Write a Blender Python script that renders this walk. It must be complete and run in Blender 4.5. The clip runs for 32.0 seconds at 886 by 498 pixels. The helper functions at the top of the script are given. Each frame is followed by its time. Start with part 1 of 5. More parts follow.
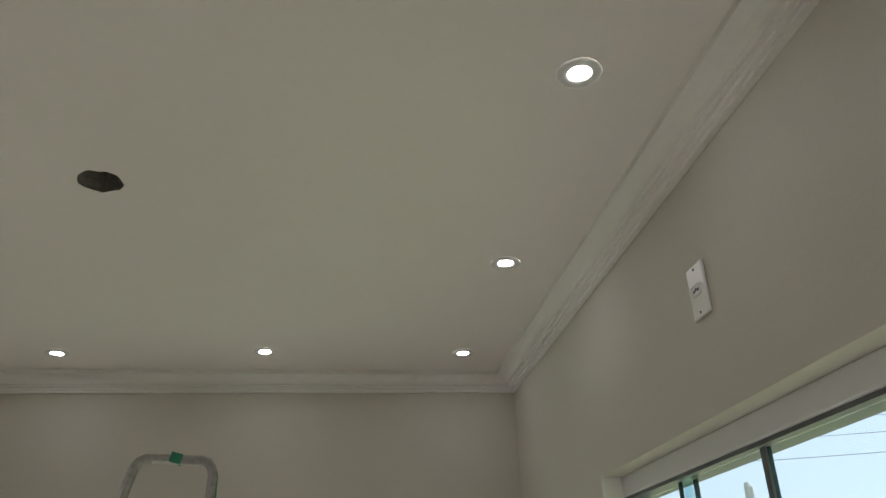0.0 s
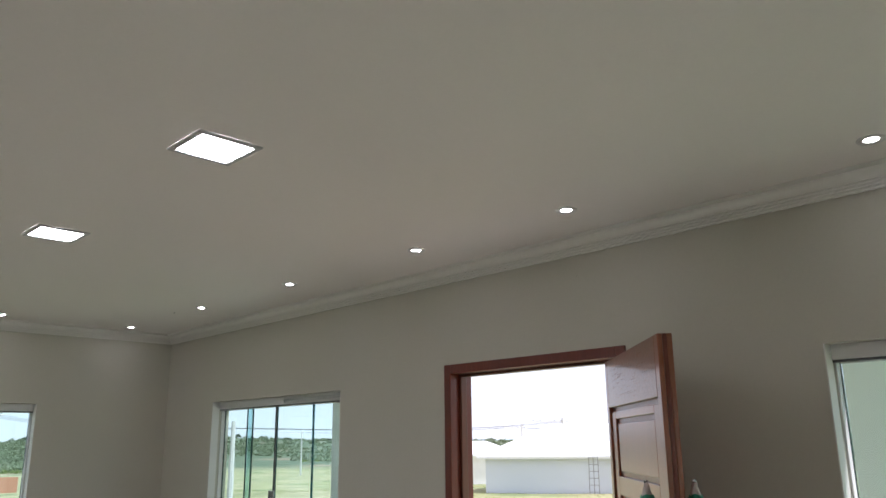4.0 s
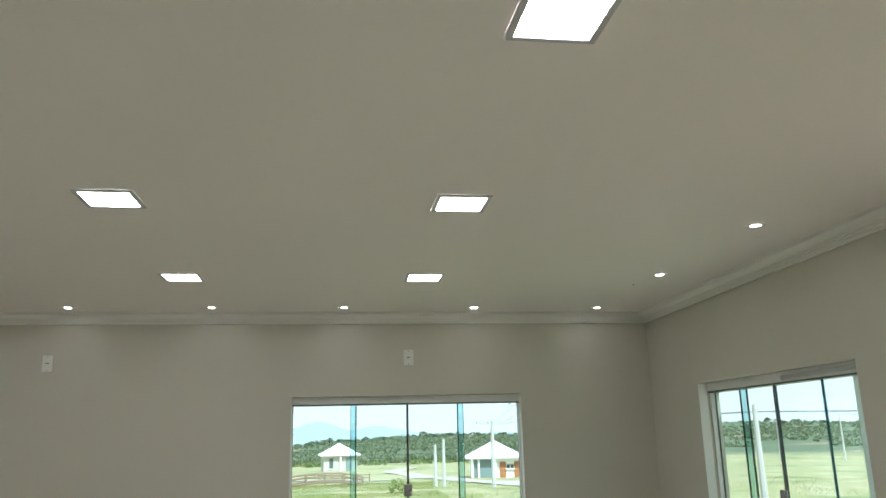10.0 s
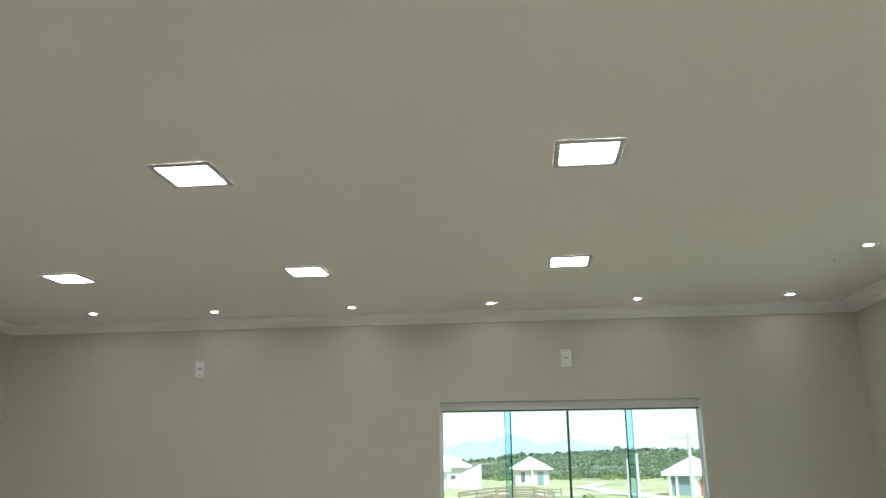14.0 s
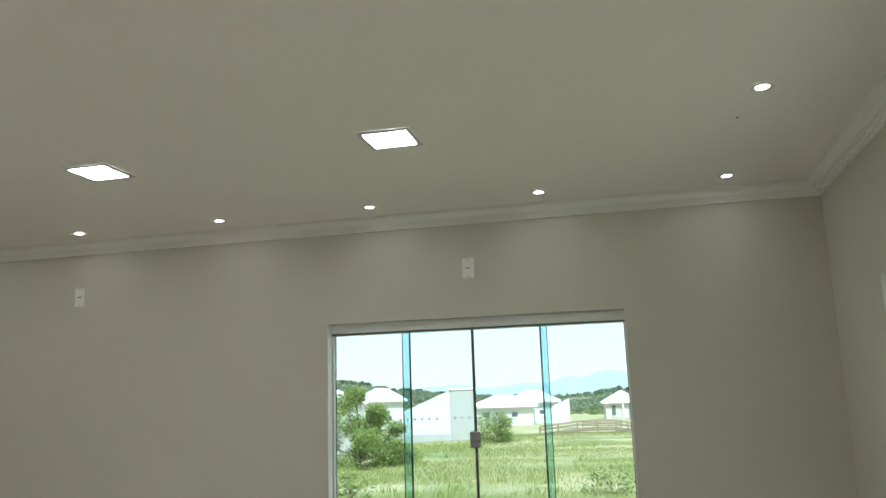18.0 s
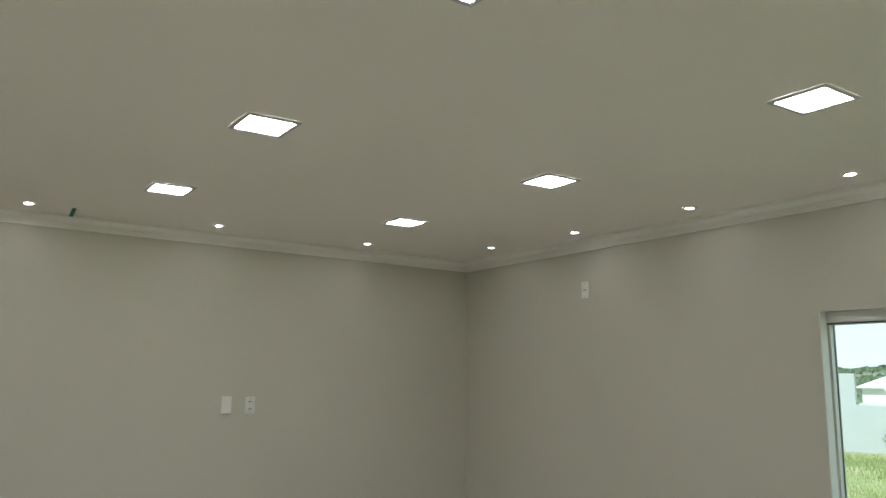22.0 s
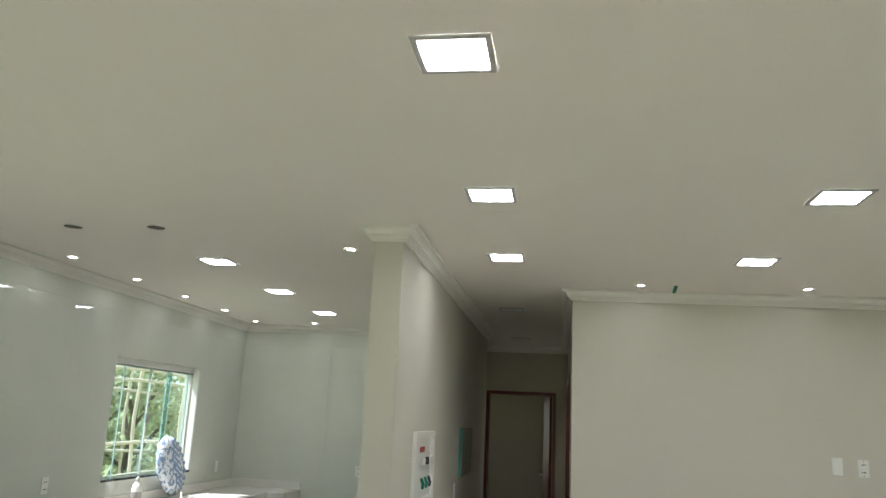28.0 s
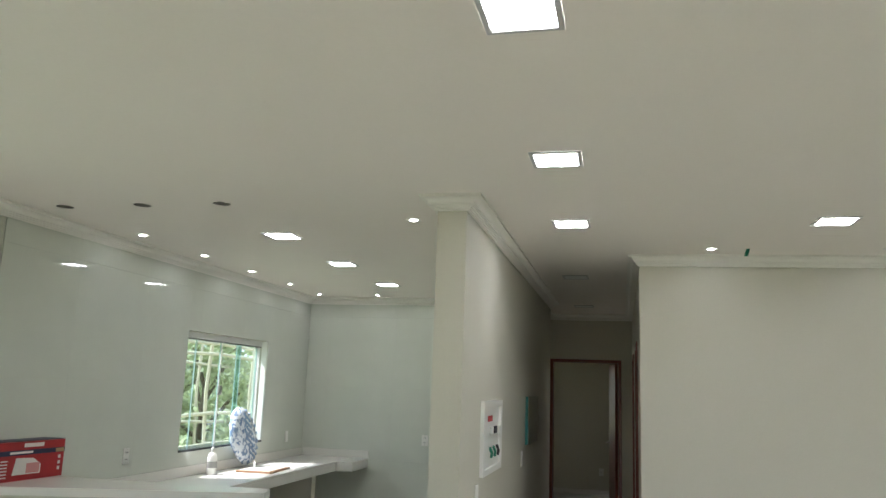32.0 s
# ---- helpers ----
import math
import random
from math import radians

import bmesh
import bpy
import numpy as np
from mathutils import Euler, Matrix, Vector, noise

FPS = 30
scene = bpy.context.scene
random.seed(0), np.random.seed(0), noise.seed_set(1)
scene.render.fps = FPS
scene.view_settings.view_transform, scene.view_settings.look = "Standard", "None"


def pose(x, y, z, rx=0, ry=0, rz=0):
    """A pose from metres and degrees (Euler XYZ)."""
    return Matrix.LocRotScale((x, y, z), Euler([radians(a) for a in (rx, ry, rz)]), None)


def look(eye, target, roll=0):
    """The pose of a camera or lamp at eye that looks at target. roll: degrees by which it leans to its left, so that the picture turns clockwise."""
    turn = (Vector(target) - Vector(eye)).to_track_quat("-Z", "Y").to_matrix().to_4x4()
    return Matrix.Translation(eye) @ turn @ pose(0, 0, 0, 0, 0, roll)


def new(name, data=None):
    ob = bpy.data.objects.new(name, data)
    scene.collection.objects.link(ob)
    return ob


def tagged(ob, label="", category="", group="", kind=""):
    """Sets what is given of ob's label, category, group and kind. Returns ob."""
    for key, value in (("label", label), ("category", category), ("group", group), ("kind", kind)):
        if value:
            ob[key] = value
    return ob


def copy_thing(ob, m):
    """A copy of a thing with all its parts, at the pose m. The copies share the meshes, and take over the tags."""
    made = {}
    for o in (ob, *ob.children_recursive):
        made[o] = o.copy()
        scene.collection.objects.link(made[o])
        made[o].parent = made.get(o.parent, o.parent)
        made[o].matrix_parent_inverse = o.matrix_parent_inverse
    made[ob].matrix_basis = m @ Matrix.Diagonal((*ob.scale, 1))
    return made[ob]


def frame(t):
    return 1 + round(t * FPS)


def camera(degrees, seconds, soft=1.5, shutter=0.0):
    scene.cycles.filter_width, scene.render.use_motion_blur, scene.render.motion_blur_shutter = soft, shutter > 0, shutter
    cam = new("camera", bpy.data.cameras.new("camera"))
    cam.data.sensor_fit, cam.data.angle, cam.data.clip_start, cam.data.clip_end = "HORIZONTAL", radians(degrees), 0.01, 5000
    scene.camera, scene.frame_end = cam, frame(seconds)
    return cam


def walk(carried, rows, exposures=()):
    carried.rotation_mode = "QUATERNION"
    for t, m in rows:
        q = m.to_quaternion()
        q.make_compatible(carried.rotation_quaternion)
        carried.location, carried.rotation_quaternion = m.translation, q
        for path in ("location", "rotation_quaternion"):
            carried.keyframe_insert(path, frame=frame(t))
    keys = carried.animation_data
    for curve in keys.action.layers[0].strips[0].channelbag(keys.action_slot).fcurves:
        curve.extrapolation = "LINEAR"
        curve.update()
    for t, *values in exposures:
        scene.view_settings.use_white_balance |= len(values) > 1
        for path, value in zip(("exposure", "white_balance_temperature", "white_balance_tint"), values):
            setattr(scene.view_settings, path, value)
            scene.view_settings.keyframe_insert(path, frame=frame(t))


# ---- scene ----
cam = camera(60.22, 32.0)
PATH = [  # seconds, x, y, z, yaw, pitch, roll
    (0.0, -0.487, 1.003, 1.637, -7.15, 25.73, 1.61),
    (0.5, -0.482, 1.024, 1.622, -4.21, 22.10, 0.79),
    (1.0, -0.479, 1.054, 1.604, 1.16, 18.28, 0.40),
    (1.5, -0.491, 1.085, 1.611, 8.83, 16.30, 0.51),
    (2.0, -0.501, 1.146, 1.620, 18.50, 15.61, 0.42),
    (2.5, -0.545, 1.209, 1.607, 26.40, 14.77, -0.18),
    (3.0, -0.665, 1.261, 1.641, 33.01, 13.30, 1.46),
    (3.5, -0.814, 1.325, 1.616, 38.53, 14.09, 0.64),
    (4.0, -0.950, 1.399, 1.670, 45.10, 14.15, 0.62),
    (4.5, -1.038, 1.416, 1.622, 51.18, 14.36, -1.36),
    (6.5, -1.422, 1.662, 1.671, 62.10, 13.52, 0.02),
    (7.0, -1.519, 1.691, 1.677, 62.43, 13.64, 1.24),
    (7.5, -1.577, 1.736, 1.673, 62.95, 13.61, 2.60),
    (8.0, -1.593, 1.826, 1.663, 66.14, 13.76, 2.63),
    (8.5, -1.595, 1.932, 1.672, 71.91, 13.93, 1.44),
    (9.0, -1.607, 1.994, 1.680, 76.61, 13.73, 1.32),
    (9.5, -1.614, 2.018, 1.688, 79.35, 13.57, 1.43),
    (10.0, -1.627, 2.038, 1.691, 82.25, 13.69, 1.30),
    (10.5, -1.631, 2.041, 1.695, 84.27, 14.07, 1.34),
    (11.0, -1.647, 2.048, 1.692, 85.88, 14.40, 1.67),
    (11.5, -1.670, 2.055, 1.691, 86.56, 14.51, 2.11),
    (12.0, -1.749, 2.040, 1.679, 87.32, 14.59, 2.19),
    (12.5, -1.861, 2.026, 1.683, 87.83, 14.75, 1.93),
    (13.0, -1.993, 2.045, 1.678, 88.30, 14.76, 1.87),
    (13.5, -2.072, 2.135, 1.671, 89.50, 14.69, 1.99),
    (14.0, -2.184, 2.305, 1.657, 96.18, 14.90, 0.60),
    (14.5, -2.260, 2.428, 1.668, 102.35, 14.23, 0.10),
    (16.5, -2.808, 2.924, 1.591, 103.96, 12.91, 1.34),
    (17.0, -2.942, 3.167, 1.591, 103.83, 11.53, 1.42),
    (17.5, -3.045, 3.346, 1.598, 103.58, 10.88, 1.69),
    (18.0, -3.187, 3.447, 1.573, 103.39, 10.54, 1.83),
    (18.5, -3.380, 3.571, 1.595, 103.18, 10.21, 1.73),
    (19.0, -3.501, 3.703, 1.606, 104.44, 10.40, 1.82),
    (19.5, -3.637, 3.835, 1.614, 114.10, 10.37, 0.03),
    (20.0, -3.680, 3.929, 1.675, 121.93, 9.09, -0.55),
    (20.5, -3.686, 3.963, 1.663, 127.87, 9.12, -1.19),
    (21.0, -3.627, 3.939, 1.617, 131.53, 9.22, -1.30),
    (21.5, -3.609, 3.961, 1.638, 138.35, 9.12, -0.60),
    (22.0, -3.599, 3.975, 1.649, 146.13, 9.27, -0.51),
    (22.5, -3.579, 3.974, 1.647, 154.91, 9.48, 0.21),
    (23.0, -3.568, 3.982, 1.620, 159.72, 9.97, 0.71),
    (23.5, -3.532, 3.970, 1.661, 161.56, 13.50, 1.49),
    (24.0, -3.544, 3.983, 1.659, 161.89, 17.15, 1.86),
    (24.5, -3.582, 3.975, 1.655, 161.60, 17.08, 2.45),
    (25.0, -3.582, 4.002, 1.574, 169.36, 15.16, 1.53),
    (25.5, -3.490, 4.020, 1.550, 177.65, 11.33, 0.16),
    (27.5, -3.416, 4.503, 1.604, 183.95, 12.92, -1.26),
    (28.0, -3.458, 4.508, 1.606, 188.50, 12.66, -2.69),
    (28.5, -3.432, 4.544, 1.607, 196.98, 12.33, -3.45),
    (29.0, -3.404, 4.561, 1.598, 202.31, 11.99, -3.55),
    (29.5, -3.380, 4.593, 1.589, 208.24, 11.50, -3.67),
    (30.0, -3.364, 4.601, 1.589, 211.05, 10.89, -3.38),
    (30.5, -3.365, 4.570, 1.597, 211.01, 10.41, -2.92),
    (31.0, -3.368, 4.531, 1.601, 207.31, 10.20, -2.47),
    (31.5, -3.379, 4.513, 1.600, 199.40, 10.31, -2.64),
    (32.0, -3.415, 4.468, 1.606, 193.02, 10.25, -2.06),
]
walk(cam, [(t, pose(x, y, z, 90 + pitch, roll, yaw)) for t, x, y, z, yaw, pitch, roll in PATH], exposures=[(0.0, 1.84, 6050, 23), (1.0, 1.79, 6030, 22), (1.5, 1.79, 6030, 22), (3.0, 1.67, 5780, 22), (4.5, 1.98, 5830, 21), (6.5, 1.73, 5780, 20), (8.0, 1.71, 5780, 20), (9.5, 2.16, 5990, 13), (12.5, 2.11, 5990, 13), (14.5, 2.36, 5990, 13), (17.0, 2.23, 5990, 13), (20.0, 2.13, 5990, 13), (21.5, 2.01, 6040, 11.5), (23.0, 2.61, 5980, 13.5), (24.5, 2.51, 5980, 13.5), (28.0, 2.58, 5930, 12.5), (29.0, 2.73, 5830, 13.5), (30.0, 2.83, 5580, 14.5), (31.0, 2.88, 5480, 13.5), (32.0, 2.63, 5830, 12.5)])
SKY, SUN, PANEL_EMIT, SPOT_EMIT = 0.048, 2.0, 7.6, 19.0
LEAF_TURN = -45

# world and sun: bright hazy sky, soft sun
world = bpy.data.worlds.new("world")
scene.world = world
world.use_nodes = True
wn = world.node_tree.nodes
sky = wn.new("ShaderNodeTexSky")
sky.sky_type, sky.sun_disc = "NISHITA", False
sky.sun_elevation, sky.sun_rotation = radians(57), radians(70)
sky.air_density, sky.dust_density, sky.ozone_density = 1.0, 0.3, 1.0
wn["Background"].inputs[1].default_value = SKY
# a thin even veil of high cloud over the blue
veil = wn.new("ShaderNodeMix")
veil.data_type = "RGBA"
veil.inputs["Factor"].default_value = 0.85
veil.inputs["B"].default_value = (6.7, 6.8, 6.75, 1)
world.node_tree.links.new(sky.outputs[0], veil.inputs["A"])
world.node_tree.links.new(veil.outputs["Result"], wn["Background"].inputs[0])
sun_data = bpy.data.lights.new("sun", "SUN")
sun_data.energy, sun_data.angle, sun_data.color = SUN, radians(6), (1.0, 0.95, 0.88)
sun = new("sun", sun_data)
sun.matrix_world = look((61, 22.2, 100), (0, 0, 0))


# ---- materials ----
def material(name, color, rough=0.5, metal=0.0, grain=0.0, grain_scale=60.0, stain=0.0, stain_scale=2.0, bump=0.0,
             bump_scale=200.0, coat=0.0, vary=0.0, stretch=(1, 1, 1), emit=0.0):
    m = bpy.data.materials.new(name)
    m.use_nodes = True
    n, l = m.node_tree.nodes, m.node_tree.links
    b = n["Principled BSDF"]
    b.inputs["Roughness"].default_value, b.inputs["Metallic"].default_value = rough, metal
    b.inputs["Coat Weight"].default_value, b.inputs["Coat Roughness"].default_value = coat, 0.06
    tex = n.new("ShaderNodeTexCoord")
    mp = n.new("ShaderNodeMapping")
    mp.inputs["Scale"].default_value = stretch
    l.new(tex.outputs["Object"], mp.inputs["Vector"])
    col = None
    rgb = n.new("ShaderNodeRGB")
    rgb.outputs[0].default_value = (*color, 1)
    col = rgb.outputs[0]

    def shade(fac_out, amount, col):
        mul = n.new("ShaderNodeMath")
        mul.operation = "MULTIPLY_ADD"
        mul.inputs[1].default_value, mul.inputs[2].default_value = 2 * amount, 1 - amount
        l.new(fac_out, mul.inputs[0])
        mix = n.new("ShaderNodeVectorMath")
        mix.operation = "SCALE"
        l.new(col, mix.inputs[0])
        l.new(mul.outputs[0], mix.inputs["Scale"])
        return mix.outputs[0]
    for amount, scale, detail in ((grain, grain_scale, 4), (stain, stain_scale, 6)):
        if amount:
            t = n.new("ShaderNodeTexNoise")
            t.inputs["Scale"].default_value, t.inputs["Detail"].default_value = scale, detail
            l.new(mp.outputs[0], t.inputs["Vector"])
            col = shade(t.outputs["Fac"], amount, col)
    if vary:
        o = n.new("ShaderNodeObjectInfo")
        col = shade(o.outputs["Random"], vary, col)
    l.new(col, b.inputs["Base Color"])
    if bump:
        t = n.new("ShaderNodeTexNoise")
        t.inputs["Scale"].default_value, t.inputs["Detail"].default_value = bump_scale, 5
        l.new(mp.outputs[0], t.inputs["Vector"])
        u = n.new("ShaderNodeBump")
        u.inputs["Strength"].default_value, u.inputs["Distance"].default_value = bump, 0.002
        l.new(t.outputs["Fac"], u.inputs["Height"])
        l.new(u.outputs[0], b.inputs["Normal"])
    if emit:
        b.inputs["Emission Color"].default_value = (*color, 1)
        b.inputs["Emission Strength"].default_value = emit
    return m


def leafy(name, color, vary=0.5, patch=0.35):
    """Foliage whose clumps differ in tone."""
    m = bpy.data.materials.new(name)
    m.use_nodes = True
    n, l = m.node_tree.nodes, m.node_tree.links
    b = n["Principled BSDF"]
    b.inputs["Roughness"].default_value = 0.6
    g = n.new("ShaderNodeNewGeometry")
    r = n.new("ShaderNodeValToRGB")
    r.color_ramp.elements[0].color = (*[c * (1 - vary) for c in color], 1)
    r.color_ramp.elements[1].color = (color[0] * (1 + vary * 1.3), color[1] * (1 + vary), color[2] * (1 + vary * 0.5), 1)
    p, s, q = n.new("ShaderNodeTexNoise"), n.new("ShaderNodeMath"), n.new("ShaderNodeMath")
    p.inputs["Scale"].default_value, p.inputs["Detail"].default_value = patch, 4
    l.new(g.outputs["Position"], p.inputs["Vector"])
    s.operation, q.operation = "MULTIPLY", "MULTIPLY_ADD"
    s.inputs[1].default_value = 0.45
    q.inputs[1].default_value = 0.7
    l.new(g.outputs["Random Per Island"], s.inputs[0])
    l.new(p.outputs["Fac"], q.inputs[0])
    l.new(s.outputs[0], q.inputs[2])
    l.new(q.outputs[0], r.inputs[0])
    l.new(r.outputs[0], b.inputs["Base Color"])
    t, x = n.new("ShaderNodeBsdfTranslucent"), n.new("ShaderNodeMixShader")
    x.inputs[0].default_value = 0.45
    l.new(r.outputs[0], t.inputs[0])
    l.new(b.outputs[0], x.inputs[1])
    l.new(t.outputs[0], x.inputs[2])
    l.new(x.outputs[0], n["Material Output"].inputs[0])
    return m


def glass_pane(name, tint, gloss=0.5):
    m = bpy.data.materials.new(name)
    m.use_nodes = True
    n, l = m.node_tree.nodes, m.node_tree.links
    n.remove(n["Principled BSDF"])
    t, g, f, x = (n.new("ShaderNodeBsdfTransparent"), n.new("ShaderNodeBsdfGlossy"), n.new("ShaderNodeLayerWeight"),
                  n.new("ShaderNodeMixShader"))
    p, q = n.new("ShaderNodeMath"), n.new("ShaderNodeMath")
    p.operation, q.operation = "POWER", "MULTIPLY_ADD"
    p.inputs[1].default_value, q.inputs[1].default_value, q.inputs[2].default_value = 5.0, 0.7, 0.03
    t.inputs[0].default_value = (*tint, 1)
    g.inputs["Roughness"].default_value = 0.01
    l.new(f.outputs["Facing"], p.inputs[0])
    l.new(p.outputs[0], q.inputs[0])
    l.new(q.outputs[0], x.inputs[0])
    l.new(t.outputs[0], x.inputs[1])
    l.new(g.outputs[0], x.inputs[2])
    l.new(x.outputs[0], n["Material Output"].inputs[0])
    return m


def lamp_glow(name, color, strength):
    m = bpy.data.materials.new(name)
    m.use_nodes = True
    b = m.node_tree.nodes["Principled BSDF"]
    b.inputs["Base Color"].default_value = (0.8, 0.8, 0.8, 1)
    b.inputs["Emission Color"].default_value, b.inputs["Emission Strength"].default_value = (*color, 1), strength
    return m


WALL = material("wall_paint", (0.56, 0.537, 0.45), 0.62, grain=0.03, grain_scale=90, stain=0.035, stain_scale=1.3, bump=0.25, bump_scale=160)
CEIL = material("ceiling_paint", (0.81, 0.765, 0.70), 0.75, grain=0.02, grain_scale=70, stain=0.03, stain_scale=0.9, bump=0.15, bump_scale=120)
CORNICE = material("plaster_moulding", (0.82, 0.80, 0.735), 0.6, grain=0.03, grain_scale=50, bump=0.15)
REVEAL = material("white_reveal", (0.76, 0.75, 0.71), 0.5, grain=0.03, stain=0.04, bump=0.15)
TILE = material("glossy_porcelain", (0.60, 0.62, 0.545), 0.025, grain=0.02, grain_scale=8, stain=0.05, stain_scale=3, vary=0.012)
TILE.node_tree.nodes["Principled BSDF"].inputs["Specular IOR Level"].default_value = 0.32
GROUT = material("grout", (0.5, 0.5, 0.47), 0.8, grain=0.05)
FLOOR = material("floor_porcelain", (0.72, 0.69, 0.62), 0.18, stain=0.08, stain_scale=2.5, grain=0.04)
WOOD = material("reddish_varnished_wood", (0.15, 0.026, 0.012), 0.34, grain=0.32, grain_scale=9, stain=0.22, stain_scale=3, stretch=(9, 9, 0.7),
                bump=0.25, bump_scale=30, coat=0.18)
WOOD_LEAF = material("leaf_wood", (0.27, 0.078, 0.032), 0.3, grain=0.16, grain_scale=7, stain=0.2, stain_scale=3, stretch=(8, 8, 0.6),
                     bump=0.2, bump_scale=25, coat=0.4)
WOOD_LEAF.node_tree.nodes["Principled BSDF"].inputs["Coat Roughness"].default_value = 0.2
WOOD_CARVED = material("carved_wood", (0.24, 0.095, 0.05), 0.32, grain=0.35, grain_scale=12, stretch=(2, 2, 9), bump=0.9, bump_scale=18, coat=0.35)
WOOD_DARK = material("dark_wood", (0.13, 0.042, 0.02), 0.4, grain=0.3, grain_scale=10, stretch=(8, 8, 0.7), coat=0.15)
WHITE_PLASTIC = material("white_plastic", (0.78, 0.77, 0.72), 0.32, grain=0.01)
GREY_PLASTIC = material("grey_plastic", (0.30, 0.29, 0.27), 0.4, grain=0.04)
SLOT = material("dark_slot", (0.03, 0.03, 0.03), 0.6)
ALU = material("aluminium", (0.40, 0.385, 0.365), 0.34, metal=0.9, grain=0.35, grain_scale=60, stain=0.35, stain_scale=8, bump=0.1)
WHITE_ALU = material("white_aluminium", (0.74, 0.74, 0.72), 0.35, grain=0.02, stain=0.04, stain_scale=5)
STEEL = material("steel", (0.6, 0.6, 0.6), 0.25, metal=1.0, grain=0.08)
RED = material("red_paint", (0.42, 0.03, 0.03), 0.4, grain=0.15, grain_scale=30, stain=0.25, stain_scale=12)
GREEN_TAPE = material("green_tape", (0.02, 0.22, 0.13), 0.45, stain=0.15, stain_scale=20)
PLASTER_SPOT = material("dried_plaster", (0.6, 0.58, 0.53), 0.9, grain=0.2, grain_scale=80, bump=0.6, bump_scale=80)
GLASS = glass_pane("clear_glass", (0.82, 0.93, 0.925))
GLASS_EDGE = material("glass_edge", (0.012, 0.05, 0.05), 0.15, stain=0.2)
# light copy of the glass edge, with reflected light put into the colour
LIT_EDGE = material("lit_glass_edge", (0.42, 0.55, 0.53), 0.2, stain=0.1)
TEAL_EDGE = material("teal_glass_edge", (0.06, 0.22, 0.21), 0.2, stain=0.2)
STRIP_DARK = material("dark_strip", (0.10, 0.105, 0.105), 0.35, grain=0.1)
GLASS_TEAL = glass_pane("overlap_teal", (0.88, 0.97, 1.0))
MIRROR = material("mirror", (0.75, 0.8, 0.79), 0.03, metal=1.0)
CONCRETE = material("broken_concrete", (0.30, 0.28, 0.25), 0.95, grain=0.5, grain_scale=90, stain=0.3, stain_scale=30, bump=1.0, bump_scale=120)
STONE_TOP = material("white_stone", (0.72, 0.70, 0.64), 0.22, grain=0.04, grain_scale=120, stain=0.05, stain_scale=4)
BLACK_STONE = material("black_granite", (0.02, 0.02, 0.022), 0.2, grain=0.3, grain_scale=120)
PANEL_RIM = material("panel_rim", (0.47, 0.465, 0.45), 0.4)
SPOT_RIM = material("spot_rim", (0.66, 0.645, 0.60), 0.45)
PANEL_GLOW = lamp_glow("panel_glow", (1.0, 0.985, 0.94), PANEL_EMIT)
SPOT_GLOW = lamp_glow("spot_glow", (1.0, 0.985, 0.94), SPOT_EMIT)
PANEL_OFF = material("panel_off", (0.7, 0.7, 0.66), 0.4)


# ---- building helpers ----
def add_box(bm, lo, hi, bevel=0.0, m=None):
    """An axis-aligned block from corner lo to corner hi."""
    vs = [bm.verts.new((x, y, z)) for x in (lo[0], hi[0]) for y in (lo[1], hi[1]) for z in (lo[2], hi[2])]
    quads = ((0, 1, 3, 2), (4, 6, 7, 5), (0, 4, 5, 1), (2, 3, 7, 6), (0, 2, 6, 4), (1, 5, 7, 3))
    fs = [bm.faces.new([vs[i] for i in q]) for q in quads]
    if bevel:
        es = list({e for f in fs for e in f.edges})
        out = bmesh.ops.bevel(bm, geom=es, offset=bevel, segments=2, affect="EDGES", profile=0.5)
        vs = list({v for f in out["faces"] for v in f.verts} | {v for v in vs if v.is_valid})
    if m is not None:
        for v in vs:
            v.co = m @ v.co
    return vs


def block(lo, hi, bevel=0.0, m=None):
    bm = bmesh.new()
    add_box(bm, lo, hi, bevel, m)
    return bm


def lathe(profile, steps=24, bm=None, centre=(0, 0, 0)):
    """A turned body: profile of (radius, height), about the z axis."""
    bm = bm or bmesh.new()
    rings = []
    for r, h in profile:
        rings.append([bm.verts.new((centre[0] + r * math.cos(2 * math.pi * i / steps), centre[1] + r * math.sin(2 * math.pi * i / steps),
                                    centre[2] + h)) for i in range(steps)] if r > 1e-6 else [bm.verts.new((centre[0], centre[1], centre[2] + h))])
    for a, b in zip(rings, rings[1:]):
        for i in range(steps):
            j = (i + 1) % steps
            if len(a) == 1:
                bm.faces.new((a[0], b[j], b[i]))
            elif len(b) == 1:
                bm.faces.new((a[i], a[j], b[0]))
            else:
                bm.faces.new((a[i], a[j], b[j], b[i]))
    return bm


def tube(points, radius, sides=10, bm=None, flat=1.0):
    """A round bar along points; radius may be one number or one a point."""
    bm = bm or bmesh.new()
    pts = [Vector(p) for p in points]
    rs = radius if isinstance(radius, (list, tuple)) else [radius] * len(pts)
    rings, ref = [], None
    for i, p in enumerate(pts):
        d = (pts[min(i + 1, len(pts) - 1)] - pts[max(i - 1, 0)]).normalized()
        if ref is None:
            ref = Vector((0, 0, 1)) if abs(d.z) < 0.9 else Vector((1, 0, 0))
        u = (ref - d * ref.dot(d)).normalized()
        v = d.cross(u)
        ref = u
        rings.append([bm.verts.new(p + (u * math.cos(a) + v * math.sin(a) * flat) * rs[i]) for a in
                      [2 * math.pi * k / sides for k in range(sides)]])
    for a, b in zip(rings, rings[1:]):
        for i in range(sides):
            j = (i + 1) % sides
            bm.faces.new((a[i], a[j], b[j], b[i]))
    bm.faces.new(rings[0][::-1])
    bm.faces.new(rings[-1])
    return bm


